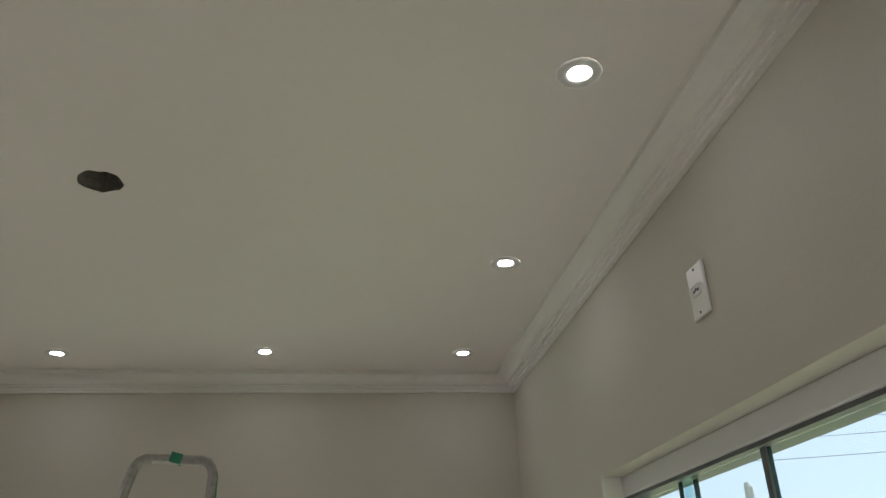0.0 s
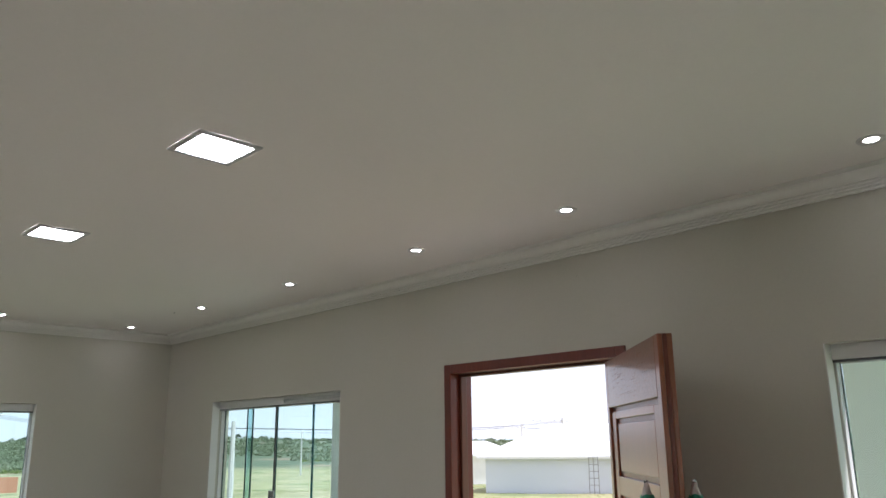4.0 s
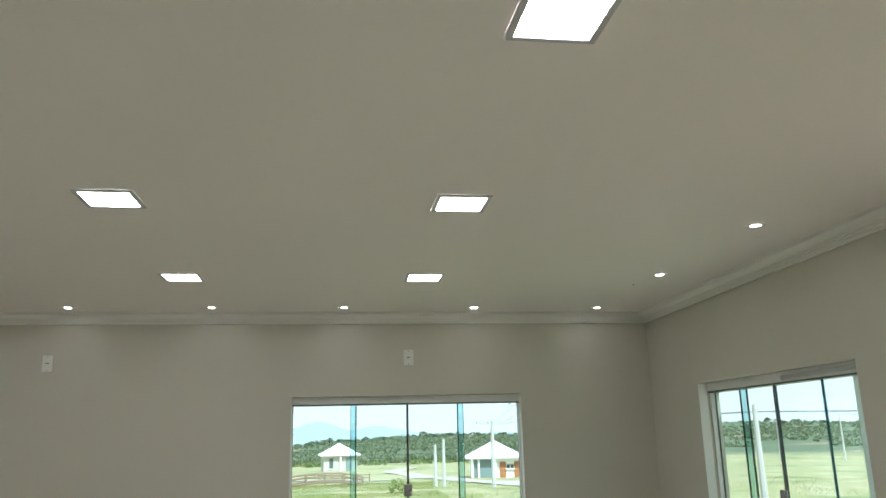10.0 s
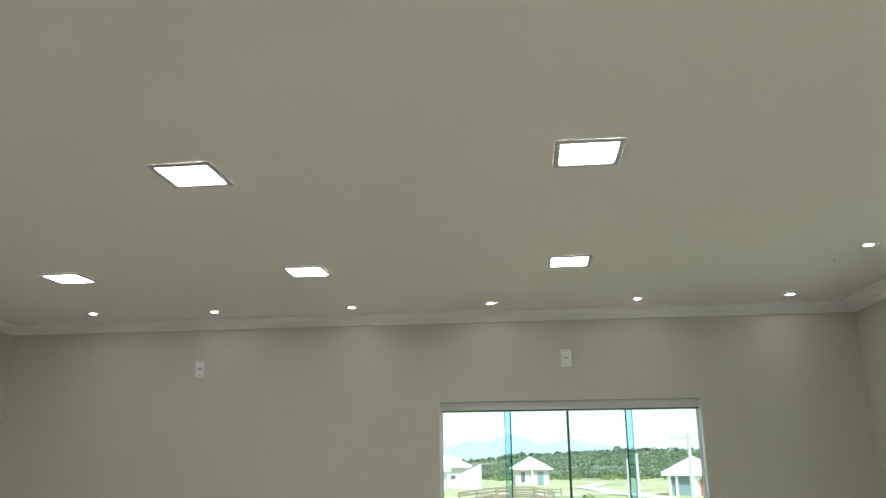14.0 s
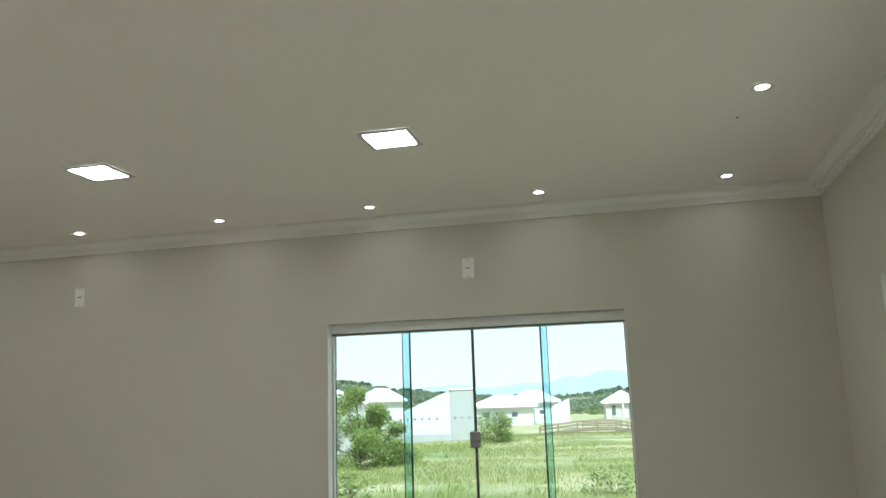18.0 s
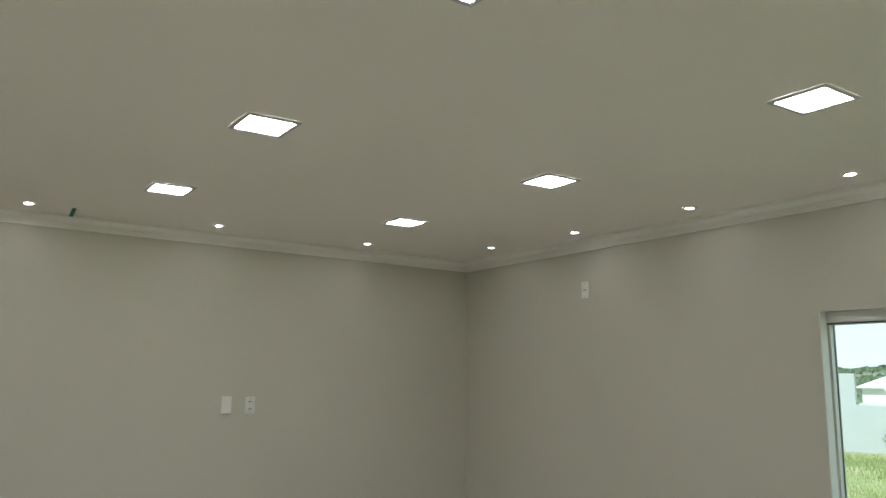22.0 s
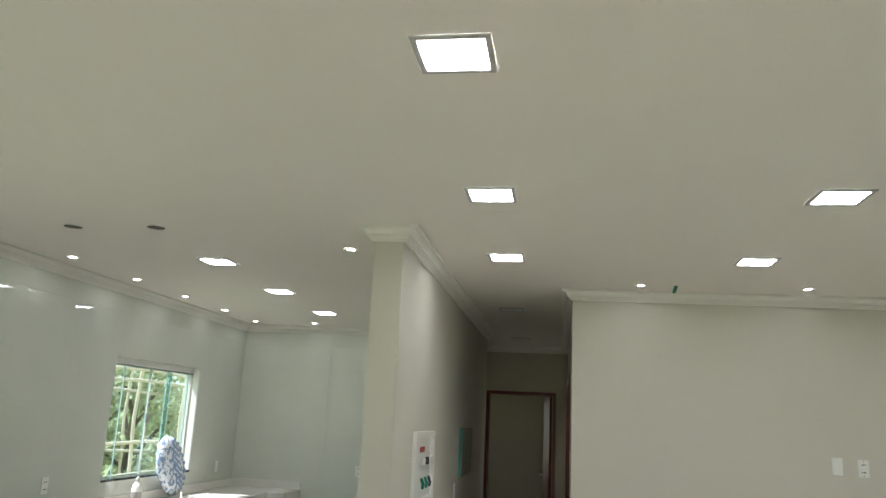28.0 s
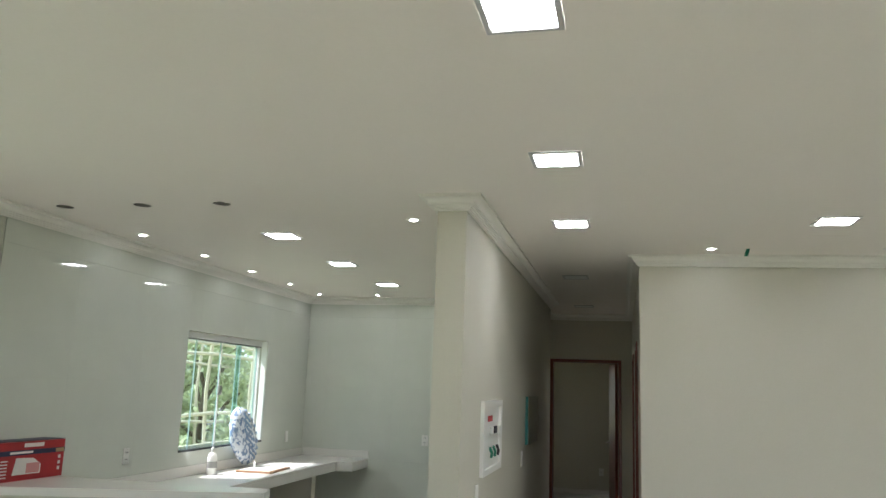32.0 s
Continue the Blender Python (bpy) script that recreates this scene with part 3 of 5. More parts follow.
# ---- hallway doors ----
def inner_frame(name, axis, plane, out, opening, label):
    a0, a1, z0, z1 = opening
    d = tagged(new(name), label, "door", kind="structure")

    def b(s, e, z, y, p, q):
        lo, hi = min(plane + out * p, plane + out * q), max(plane + out * p, plane + out * q)
        return block((s, lo, z), (e, hi, y), 0.003) if axis == "x" else block((lo, s, z), (hi, e, y), 0.003)
    part("jamb", b(a0, a0 + 0.04, z0, z1, -0.012, T + 0.012), WOOD, d)
    part("jamb", b(a1 - 0.04, a1, z0, z1, -0.012, T + 0.012), WOOD, d)
    part("head", b(a0 + 0.0405, a1 - 0.0405, z1 - 0.04, z1, -0.012, T + 0.012), WOOD, d)
    return d


d2 = inner_frame("door_2", "x", HALL_S, -1, HALL_DOOR, "reddish wooden door frame with its door open inwards")
leaf2 = part("leaf", block((0, 0, 0), (0.75, 0.035, 2.05), 0.003), WOOD, d2)
leaf2.matrix_basis = pose(-3.352, HALL_S - T - 0.01, FL + 0.01, 0, 0, -83)
for s in (-1, 1):
    h = part("lever", tube([(0.69, 0.0175 + s * 0.02, 1.0), (0.69, 0.0175 + s * 0.06, 1.0), (0.58, 0.0175 + s * 0.062, 1.0)], 0.009, 10), STEEL, leaf2)
    part("plate", block((0.67, 0.0175 + s * 0.0185 - 0.001, 0.88), (0.71, 0.0175 + s * 0.0185 + 0.001, 1.04)), STEEL, h)
d3 = inner_frame("door_3", "y", HALL_W, -1, HD1, "reddish wooden door frame in the hallway wall")
part("leaf", block((HALL_W - 0.13, HD1[0] + 0.0405, FL + 0.01), (HALL_W - 0.095, HD1[1] - 0.0405, 2.0095), 0.003), WOOD, d3)
d4 = inner_frame("door_4", "y", HALL_W, -1, HD2, "reddish wooden door frame in the hallway wall")
# leaf set open to let the added side-room daylight through
part("leaf", block((0, 0, 0), (0.755, 0.035, 2.02), 0.003), WOOD, d4).matrix_basis = pose(HALL_W - T - 0.005, HD2[1] - 0.045, FL + 0.01, 0, 0, 172)


# ---- ceiling lamps ----
def panel_lamp(lit=True):
    p = thing("panel_lamp", "square flush LED ceiling panel, lit" if lit else "square flush LED ceiling panel, switched off", "ceiling light",
              group="square ceiling panels")
    o, i = 0.1125, 0.093
    bm = bmesh.new()
    ro, ri = [], []
    for z, r in ((0.0, o), (-0.005, o), (-0.007, o - 0.003), (-0.007, i + 0.002), (-0.004, i)):
        ro.append([bm.verts.new((sx * r, sy * r, z)) for sx, sy in ((-1, -1), (1, -1), (1, 1), (-1, 1))])
    for a, b in zip(ro, ro[1:]):
        for k in range(4):
            j = (k + 1) % 4
            bm.faces.new((a[k], b[k], b[j], a[j]))
    part("frame", bm, PANEL_RIM, p, "pale grey metal rim")
    bm = bmesh.new()
    add_box(bm, (-i, -i, -0.0045), (i, i, -0.0015))
    bmesh.ops.bevel(bm, geom=[e for e in bm.edges if abs(e.verts[0].co.z - e.verts[1].co.z) > 0.001], offset=0.008, segments=3, affect="EDGES")
    part("diffuser", bm, PANEL_GLOW if lit else PANEL_OFF, p, "glowing white diffuser" if lit else "")
    return p


first = panel_lamp()
PANELS = [(-3.15, 2.543), (-3.135, 1.179), (-3.115, -0.160), (-4.607, 2.540), (-4.630, 1.152), (-4.605, -0.182), (-6.122, 2.555), (-6.145, 1.140),
          (-6.105, -0.215), (-1.078, -0.435), (-1.072, -1.665), (-1.075, -2.960)]
first.matrix_basis = pose(*PANELS[0], CE - 0.0005)
for x, y in PANELS[1:]:
    copy_thing(first, pose(x, y, CE - 0.0005))
off = panel_lamp(False)
off.matrix_basis = pose(-3.01, -2.40, CE - 0.0005)
copy_thing(off, pose(-2.97, -4.78, CE - 0.0005))


def spot_lamp():
    s = thing("spot_lamp", "small round recessed LED ceiling spot, lit", "ceiling light", group="round ceiling spots")
    part("ring", lathe([(0.045, 0.0), (0.046, -0.002), (0.044, -0.005), (0.028, -0.0045), (0.0238, -0.003), (0.0234, -0.0012)], 32), SPOT_RIM, s,
         "pale grey ring", smooth=True)
    part("diffuser", lathe([(0.0232, -0.0012), (0.018, -0.0018), (0.0, -0.0022)], 24), SPOT_GLOW, s, "glowing white disc")
    return s


SPOTS = [(0, 4.0), (-0.803, 4.012), (-1.612, 4.062), (-2.775, 3.972), (-3.717, 3.978), (-4.87, 3.99), (-6.003, 4.0), (-7.235, 4.022), (-7.226, 3.054),
         (-7.23, 2.088), (-7.23, 1.142), (-7.238, 0.166), (-7.175, -0.69), (-6.31, -1.11), (-5.155, -1.068), (-4.018, -1.048), (0, 3.107),
         (-0.033, 2.19), (-0.02, 1.382), (-0.012, -0.363), (-0.008, -1.221), (0.0, -2.088), (0.006, -2.969), (0.02, -3.83), (-0.681, -3.85),
         (-1.39, -3.86), (-2.158, 0.007)]
first = spot_lamp()
first.matrix_basis = pose(*SPOTS[0], CE - 0.0005)
for x, y in SPOTS[1:]:
    copy_thing(first, pose(x, y, CE - 0.0005))


# ---- outlets and switches ----
def wall_plate(kind, m, label):
    """A plate lying in its own x-z plane, facing +y."""
    p = thing("wall_outlet" if kind != "switch" else "light_switch", label, "outlet" if kind != "switch" else "switch", m, group="wall plates")
    part("plate", block((-0.0375, 0.0, -0.06), (0.0375, 0.008, 0.06), 0.003), WHITE_PLASTIC, p)
    if kind == "switch":
        part("rocker", block((-0.026, 0.0085, -0.048), (0.026, 0.011, 0.048), 0.002), WHITE_PLASTIC, p)
        return p
    for z in ((0.0,) if kind == "single" else (-0.026, 0.026)):
        hub = part("socket", block((-0.020, 0.0085, z - 0.012), (0.020, 0.0105, z + 0.012), 0.003), WHITE_PLASTIC, p)
        for x in (-0.0095, 0.0, 0.0095):
            part("pin_hole", block((x - 0.0036, 0.0104, z - 0.0034 + (0.002 if x == 0 else 0)), (x + 0.0036, 0.0109, z + 0.0034 + (0.002 if x == 0 else 0))), SLOT, hub)
    for z in (-0.05, 0.05):
        part("screw", lathe([(0.003, 0.0), (0.003, 0.001), (0.0, 0.0013)], 8), SLOT, p).matrix_basis = pose(0, 0.0081, z, -90)
    return p


WX, EX, SY = WEST + 0.0005, EAST - 0.0005, SOUTH + 0.0005
wall_plate("single", pose(WX, 2.587, 2.277, 0, 0, -90), "white single power outlet above the window")
wall_plate("single", pose(WX, -0.036, 2.258, 0, 0, -90), "white single power outlet high on the bare wall")
wall_plate("single", pose(EX, 2.459, 2.262, 0, 0, 90), "white blank-centred outlet plate above the window")
TILT = math.degrees(math.atan2(SE_Y - SOUTH, HALL_W - WEST))
wall_plate("switch", pose(-5.383, SY + 0.1077, 1.420, 0, 0, TILT), "white blank switch plate on the plaster wall")
wall_plate("double", pose(-5.558, SY + 0.099, 1.414, 0, 0, TILT), "white double outlet beside a blank plate")
wall_plate("double", pose(-1.222, KITCHEN_S + 0.0105, 1.003, 0, 0, 0), "white double outlet on kitchen tiles")
wall_plate("double", pose(EAST - 0.0105, -0.835, 1.004, 0, 0, 90), "white double outlet on kitchen tiles above the bar")
wall_plate("switch", pose(EAST - 0.0105, -3.73, 1.0, 0, 0, 90), "white plate on kitchen tiles near the corner")
wall_plate("switch", pose(HALL_E - 0.0005, -1.925, 1.055, 0, 0, 90), "white switch plate on the hallway wall")
wall_plate("switch", pose(HALL_E - 0.0005, 0.07, 1.012, 0, 0, 90), "white switch plate below the electrical box")
wall_plate("single", pose(-3.06, -9.0495, 0.30, 0, 0, 0), "white outlet low on the bedroom wall")

# open electrical box and a mirror on the hallway wall
fuse = thing("fuse_box", "open white electrical box with stickers and coloured wires", "fuse box")
fx, fy0, fy1, fz0, fz1 = HALL_E, -0.72, -0.02, 1.10, 1.535
part("rim", pierced(bmesh.new(), "y", fx - 0.0005, -0.022, fy0, fy1, fz0, fz1, [(fy0 + 0.06, fy1 - 0.06, fz0 + 0.035, fz1 - 0.035)]), WHITE_PLASTIC, fuse)
part("back", block((fx - 0.006, fy0 + 0.061, fz0 + 0.0355), (fx - 0.001, fy1 - 0.061, fz1 - 0.0355)), WHITE_PLASTIC, fuse)
part("sticker", block((fx - 0.009, -0.40, 1.408), (fx - 0.0065, -0.24, 1.443)), RED, fuse, "small red sticker")
DARK_INK = material("dark_ink", (0.03, 0.03, 0.035), 0.6)
for i in range(3):
    part("breaker", block((fx - 0.022, -0.66 + 0.14 * i, 1.33), (fx - 0.0065, -0.58 + 0.14 * i, 1.375), 0.003), DARK_INK if i % 2 else WHITE_PLASTIC, fuse)
for i in range(3):
    part("wire", tube([(fx - 0.012, -0.62 + 0.13 * i, 1.19), (fx - 0.02, -0.6 + 0.13 * i, 1.215), (fx - 0.012, -0.57 + 0.13 * i, 1.25)], 0.009, 8),
         GREEN_TAPE if i else DARK_INK, fuse)
mir = thing("mirror", "frameless mirror with a greenish glass edge on the hallway wall", "mirror")
part("glass", block((HALL_E - 0.028, -2.91, 1.15), (HALL_E - 0.024, -2.16, 1.552), 0.0015), MIRROR, mir)
part("edge", block((HALL_E - 0.0235, -2.91, 1.15), (HALL_E - 0.0005, -2.16, 1.552), 0.001), TEAL_EDGE, mir, "teal glass edge")

# screws left in ceiling and wall, a flap of tape at the ceiling
for p in ((-6.32, 3.955, CE - 0.001, 0, 0, 0), (-3.047, 4.4155, 2.438, 90, 0, 0)):
    solid("screw", lathe([(0.005, 0.0005), (0.005, -0.002), (0.0, -0.003)], 10), SLOT, "tiny dark screw head", "screw", m=pose(*p))
bm = bmesh.new()
rows = [[bm.verts.new((-4.275 + 0.012 * i + 0.004 * k, -1.045 + 0.006 * math.sin(i + k), CE - 0.0005 - 0.013 * k)) for i in range(3)] for k in range(5)]
for a, b in zip(rows, rows[1:]):
    for i in range(2):
        bm.faces.new((a[i], a[i + 1], b[i + 1], b[i]))
bmesh.ops.solidify(bm, geom=list(bm.faces), thickness=0.001)
solid("tape_flap", bm, GREEN_TAPE, "scrap of green tape hanging from the ceiling", "tape")

# ---- stepladder in front of the window ----
lad = thing("stepladder", "aluminium stepladder with red treads, paint stains and green tape", "ladder")
LX, LY, LT = -1.062, 3.69, 2.135
FWD, BACK = Vector((-0.10, -0.22)), Vector((0.0, 0.26))
SIDE = Vector((0.985, 0.17, 0))


def rail_at(s, z):
    drop = 1.90 - z
    h = 0.145 + (0.07 if drop > 0 else 0.085) * drop
    return Vector((LX + FWD.x * max(drop, 0) + 0.13 * max(-drop, 0), LY + FWD.y * max(drop, 0), z)) + SIDE * (s * h)


bow = [rail_at(-1, z) for z in (FL, 0.6, 1.2, 1.6, 1.9, 2.03)]
arc = [Vector((LX + 0.025, LY, 2.135 - 0.055)) + SIDE * (-0.085 - 0.043 * math.cos(a)) + Vector((0, 0, 0.055 * math.sin(a))) for a in (0.2, 0.6, 1.0, 1.4)]
arc2 = [Vector((LX + 0.025, LY, 2.135 - 0.055)) + SIDE * (0.085 + 0.043 * math.cos(a)) + Vector((0, 0, 0.055 * math.sin(a))) for a in (1.4, 1.0, 0.6, 0.2)]
part("front_frame", tube(bow + arc + arc2 + [rail_at(1, z) for z in (2.03, 1.9, 1.6, 1.2, 0.6, FL)], 0.0165, 12), ALU, lad, "bent aluminium tube, scratched", True)
for s in (-1, 1):
    top = rail_at(s, 1.895) + Vector((0.006 * s, 0.028, 0))
    pts = [top, top + Vector((0.008 * s, 0.035, -0.06)), top + Vector((0.016 * s, 0.07, -0.2))]
    pts += [top + Vector((0.016 * s + BACK.x * q, 0.07 + BACK.y * q, -0.2 - q)) + SIDE * (s * 0.07 * q) for q in (0.4, 0.9, 1.4, 1.895 - FL - 0.2 - 0.0)]
    part("rear_leg", tube(pts, 0.0148, 10), ALU, lad, smooth=True)
    part("rivet", lathe([(0.009, 0.0), (0.008, 0.004), (0, 0.006)], 10), SLOT, lad).matrix_basis = Matrix.Translation(rail_at(s, 1.89) + Vector((0, -0.017, 0))) @ pose(0, 0, 0, 90)
turn = math.degrees(math.atan2(SIDE.y, SIDE.x))
for i, z in enumerate((1.585, 1.30, 1.01, 0.72, 0.43, 0.15)):
    a, b = rail_at(-1, z), rail_at(1, z)
    w = (b - a).length / 2 - 0.012
    m = Matrix.Translation((a + b) / 2) @ pose(0, 0, 0, 0, 0, turn)
    tread = part("tread", block((-w, -0.012, -0.018), (w, 0.07 if i else 0.20, 0.018), 0.006, m), RED, lad, "paint-splashed red tread")
part("cross_tube", tube([rail_at(1, 1.585) + Vector((0.0, 0.01, 0)), rail_at(1, 1.585) + Vector((0.055, 0.06, 0))], 0.010, 8), ALU, lad)
bm = prism([(-0.026, -0.0185), (0.012, -0.0185), (0.016, 0.0185), (-0.018, 0.0185)], -0.016, 0.0178, 0.002)
part("tape", bm, GREEN_TAPE, lad, "green tape").matrix_basis = Matrix.Translation((LX + 0.035, LY, 2.135)) @ pose(0, 0, 0, 0, 14, turn)
p = rail_at(1, 1.90)
part("tape", tube([p + Vector((0, 0, -0.022)), p + Vector((0, 0, 0.022))], 0.0195, 12), GREEN_TAPE, lad, "green tape")
part("tape", block((0.010, -0.008, 0.0), (0.019, 0.012, 0.10), 0.002, Matrix.Translation(rail_at(1, 1.99))), GREEN_TAPE, lad, "green tape")
part("plaster_smear", block((-0.045, -0.0185, -0.014), (0.05, -0.0145, 0.006), 0.002, Matrix.Translation((LX, LY, 2.130)) @ pose(0, 0, 0, 0, 0, turn)), PLASTER_SPOT, lad)

# dried paint drops on the tread and rails
drng = random.Random(5)
for k in range(5):
    a, b = rail_at(-1, 1.585), rail_at(1, 1.585)
    p = a.lerp(b, drng.uniform(0.25, 0.95)) + Vector((0, -0.0165, drng.uniform(-0.004, 0.012)))
    part("paint_drop", lathe([(drng.uniform(0.002, 0.004), 0.0), (0.0018, 0.0012), (0.0, 0.0016)], 9), PLASTER_SPOT, lad).matrix_basis = Matrix.Translation(p) @ pose(0, 0, 0, 90, 0, 0) @ Matrix.Diagonal((1, 2.2, 1, 1))
for k in range(7):
    s_ = drng.choice((-1, 1))
    p = rail_at(s_, drng.uniform(1.62, 2.0)) + Vector((drng.uniform(-0.006, 0.006), -0.0155, 0))
    part("paint_drop", lathe([(drng.uniform(0.002, 0.005), 0.0), (0.002, 0.0012), (0.0, 0.0016)], 9), PLASTER_SPOT if k % 2 else SLOT, lad).matrix_basis = Matrix.Translation(p) @ pose(0, 0, 0, 90, 0, 0)

# ---- kitchen ----
WT = 0.77                          # worktop height over the plan's zero
bar = thing("bar_counter", "white stone breakfast bar on a low wall", "counter")
OUT = [(EAST - 0.0005, 0.93), (-0.19, 0.87), (-1.50, 0.44), (-1.455, 0.27), (EAST - 0.0005, 0.40)]
part("top", prism(OUT, 0.955, 1.0, 0.003), STONE_TOP, bar)
part("support_wall", prism([(EAST - 0.0105, 0.85), (-0.19, 0.80), (-1.42, 0.41), (-1.40, 0.33), (EAST - 0.0105, 0.46)], FL, 0.9545), WALL, bar)
top = thing("kitchen_worktop", "white stone worktop with a deep front edge and low upstand", "worktop")
X0, X1 = -0.37, EAST - 0.0105
Y2 = KITCHEN_S + 0.0105
part("slab", block((X0, Y2 + 0.0, WT - 0.02), (X1, 0.36, WT), 0.002), STONE_TOP, top)
part("return_slab", block((-0.56, Y2, WT - 0.0195), (X0 - 0.0005, -3.66, WT - 0.0005), 0.002), STONE_TOP, top)
part("front_edge", block((X0 - 0.001, -3.6595, WT - 0.10), (X0 + 0.018, 0.36, WT - 0.0205), 0.002), STONE_TOP, top)
part("front_edge", block((-0.559, -3.679, WT - 0.10), (X0 - 0.002, -3.661, WT - 0.021), 0.002), STONE_TOP, top)
part("front_edge", block((-0.559, Y2, WT - 0.10), (-0.541, -3.680, WT - 0.021), 0.002), STONE_TOP, top)
part("upstand", block((X1 - 0.02, Y2 + 0.021, WT + 0.0005), (X1, 0.36, WT + 0.085), 0.002), STONE_TOP, top)
part("upstand", block((-0.56, Y2, WT + 0.0005), (X1 - 0.0205, Y2 + 0.02, WT + 0.085), 0.002), STONE_TOP, top)
for y in (0.0, -1.15, -3.2):
    part("support", block((X0 + 0.06, y - 0.05, FL), (X1, y + 0.05, WT - 0.0205)), WALL, top)
sink = thing("kitchen_sink", "stainless steel sink bowl under the worktop", "sink")
part("bowl", lathe([(0.10, -0.20), (0.17, -0.185), (0.19, -0.10), (0.20, -0.022), (0.205, -0.0215)], 28), STEEL, sink, smooth=True).matrix_basis = pose(-0.10, -1.55, WT)
part("drain", lathe([(0.0, -0.19), (0.035, -0.192), (0.04, -0.205), (0.03, -0.27), (0.0, -0.27)], 16), GREY_PLASTIC, sink).matrix_basis = pose(-0.10, -1.55, WT)
CARD = material("brown_board", (0.30, 0.17, 0.09), 0.7, grain=0.2, grain_scale=30)
board = thing("wooden_board", "thin brown board lying on the worktop", "board", pose(-0.10, -2.46, WT + 0.001, 0, 0, 4))
part("panel", block((-0.17, -0.24, 0.0), (0.17, 0.26, 0.016), 0.003), CARD, board)
part("liner", block((-0.145, -0.21, 0.0165), (0.145, 0.23, 0.02), 0.001), WHITE_PLASTIC, board)
part("tap_rest", tube([(0.02, 0.18, 0.022), (0.03, 0.16, 0.07), (0.05, 0.12, 0.085)], 0.008, 8), WHITE_PLASTIC, board)

# bottle
CAP = material("bottle_cap", (0.55, 0.55, 0.5), 0.4)
bot = thing("bottle", "small white plastic bottle with a dark label", "bottle", pose(0.14, -1.91, WT + 0.0005) @ Matrix.Scale(1.2, 4))
part("body", lathe([(0.0, 0.0), (0.034, 0.0), (0.036, 0.006), (0.036, 0.12), (0.030, 0.145), (0.014, 0.16), (0.0, 0.162)], 20), WHITE_PLASTIC, bot, smooth=True)
part("label", lathe([(0.0365, 0.05), (0.0368, 0.051), (0.0368, 0.095), (0.0365, 0.096)], 20), GREY_PLASTIC, bot)
part("cap", lathe([(0.015, 0.158), (0.015, 0.185), (0.006, 0.2), (0.0, 0.2)], 14), CAP, bot)

# round basin wrapped in printed plastic film, leaning on the window wall
FILM = material("printed_film", (0.72, 0.76, 0.82), 0.18, bump=1.0, bump_scale=22, coat=0.5)
n, l = FILM.node_tree.nodes, FILM.node_tree.links
blot, ramp, tc = n.new("ShaderNodeTexNoise"), n.new("ShaderNodeValToRGB"), n.new("ShaderNodeTexCoord")
blot.inputs["Scale"].default_value, blot.inputs["Detail"].default_value = 34, 3
l.new(tc.outputs["Object"], blot.inputs["Vector"])
l.new(blot.outputs["Fac"], ramp.inputs[0])
ramp.color_ramp.interpolation = "CONSTANT"
ramp.color_ramp.elements[0].color, ramp.color_ramp.elements[1].color = (0.22, 0.30, 0.45, 1), (0.74, 0.78, 0.83, 1)
ramp.color_ramp.elements[1].position = 0.47
l.new(ramp.outputs[0], n["Principled BSDF"].inputs["Base Color"])
FILM_BLUE = material("blue_print", (0.27, 0.37, 0.54), 0.2, bump=0.8, bump_scale=24, coat=0.5)
wrap = thing("wrapped_basin", "round basin wrapped in plastic film with blue print", "package", pose(0.08, -2.60, WT + 0.022, 0, 0, 0) @ Matrix.Scale(1.2, 4))
bm = bmesh.new()
N = 36
rings = []
for r, d in ((0.0, -0.05), (0.09, -0.052), (0.15, -0.045), (0.185, -0.02), (0.19, 0.0), (0.175, 0.02), (0.1, 0.035), (0.0, 0.036)):
    ring = []
    for i in range(N if r else 1):
        a = 2 * math.pi * i / N
        k = 1 + 0.07 * noise.noise((3 * math.cos(a), 3 * math.sin(a), d * 30))
        ring.append(bm.verts.new((d + 0.012 * noise.noise((5 * r * math.cos(a) * 8, 5 * r * math.sin(a) * 8, 1.0)), r * 1.02 * k * math.cos(a), 0.235 + r * 1.22 * k * math.sin(a))))
    rings.append(ring)
for a, b in zip(rings, rings[1:]):
    for i in range(N):
        j = (i + 1) % N
        if len(a) == 1:
            bm.faces.new((a[0], b[i], b[j]))
        elif len(b) == 1:
            bm.faces.new((a[i], b[0], a[j]))
        else:
            bm.faces.new((a[i], b[i], b[j], a[j]))
body = part("film", bm, FILM, wrap, smooth=True)
body.matrix_basis = pose(0.06, 0, 0, 0, 14, 0)
for i in range(7):
    z = 0.08 + 0.05 * i
    w = 0.17 * math.sqrt(max(0.05, 1 - ((z - 0.235) / 0.22) ** 2))
    m = pose(0.06, 0, 0, 0, 14, 0) @ pose(-0.056, 0, z, 35, 0, 0)
    part("print_mark", block((-0.003, -w * 0.5, -0.008), (0.002, w * 0.35, 0.010), 0.001, m), FILM_BLUE, wrap)
for i in range(9):
    a = 1.9 + i * 0.3
    m = pose(0.06, 0, 0, 0, 14, 0) @ pose(-0.035, 0.17 * math.cos(a), 0.235 + 0.20 * math.sin(a), math.degrees(a), 0, 0)
    part("print_mark", block((-0.004, -0.018, -0.014), (0.004, 0.018, 0.014), 0.003, m), FILM_BLUE, wrap)

# red cardboard box on the bar
BOX_RED = material("box_red", (0.36, 0.018, 0.022), 0.45, grain=0.05, stain=0.08, stain_scale=6)
BOX_NAVY = material("box_navy", (0.015, 0.02, 0.06), 0.45, grain=0.1)
BOX_PALE = material("box_pale", (0.72, 0.68, 0.64), 0.5, grain=0.05)
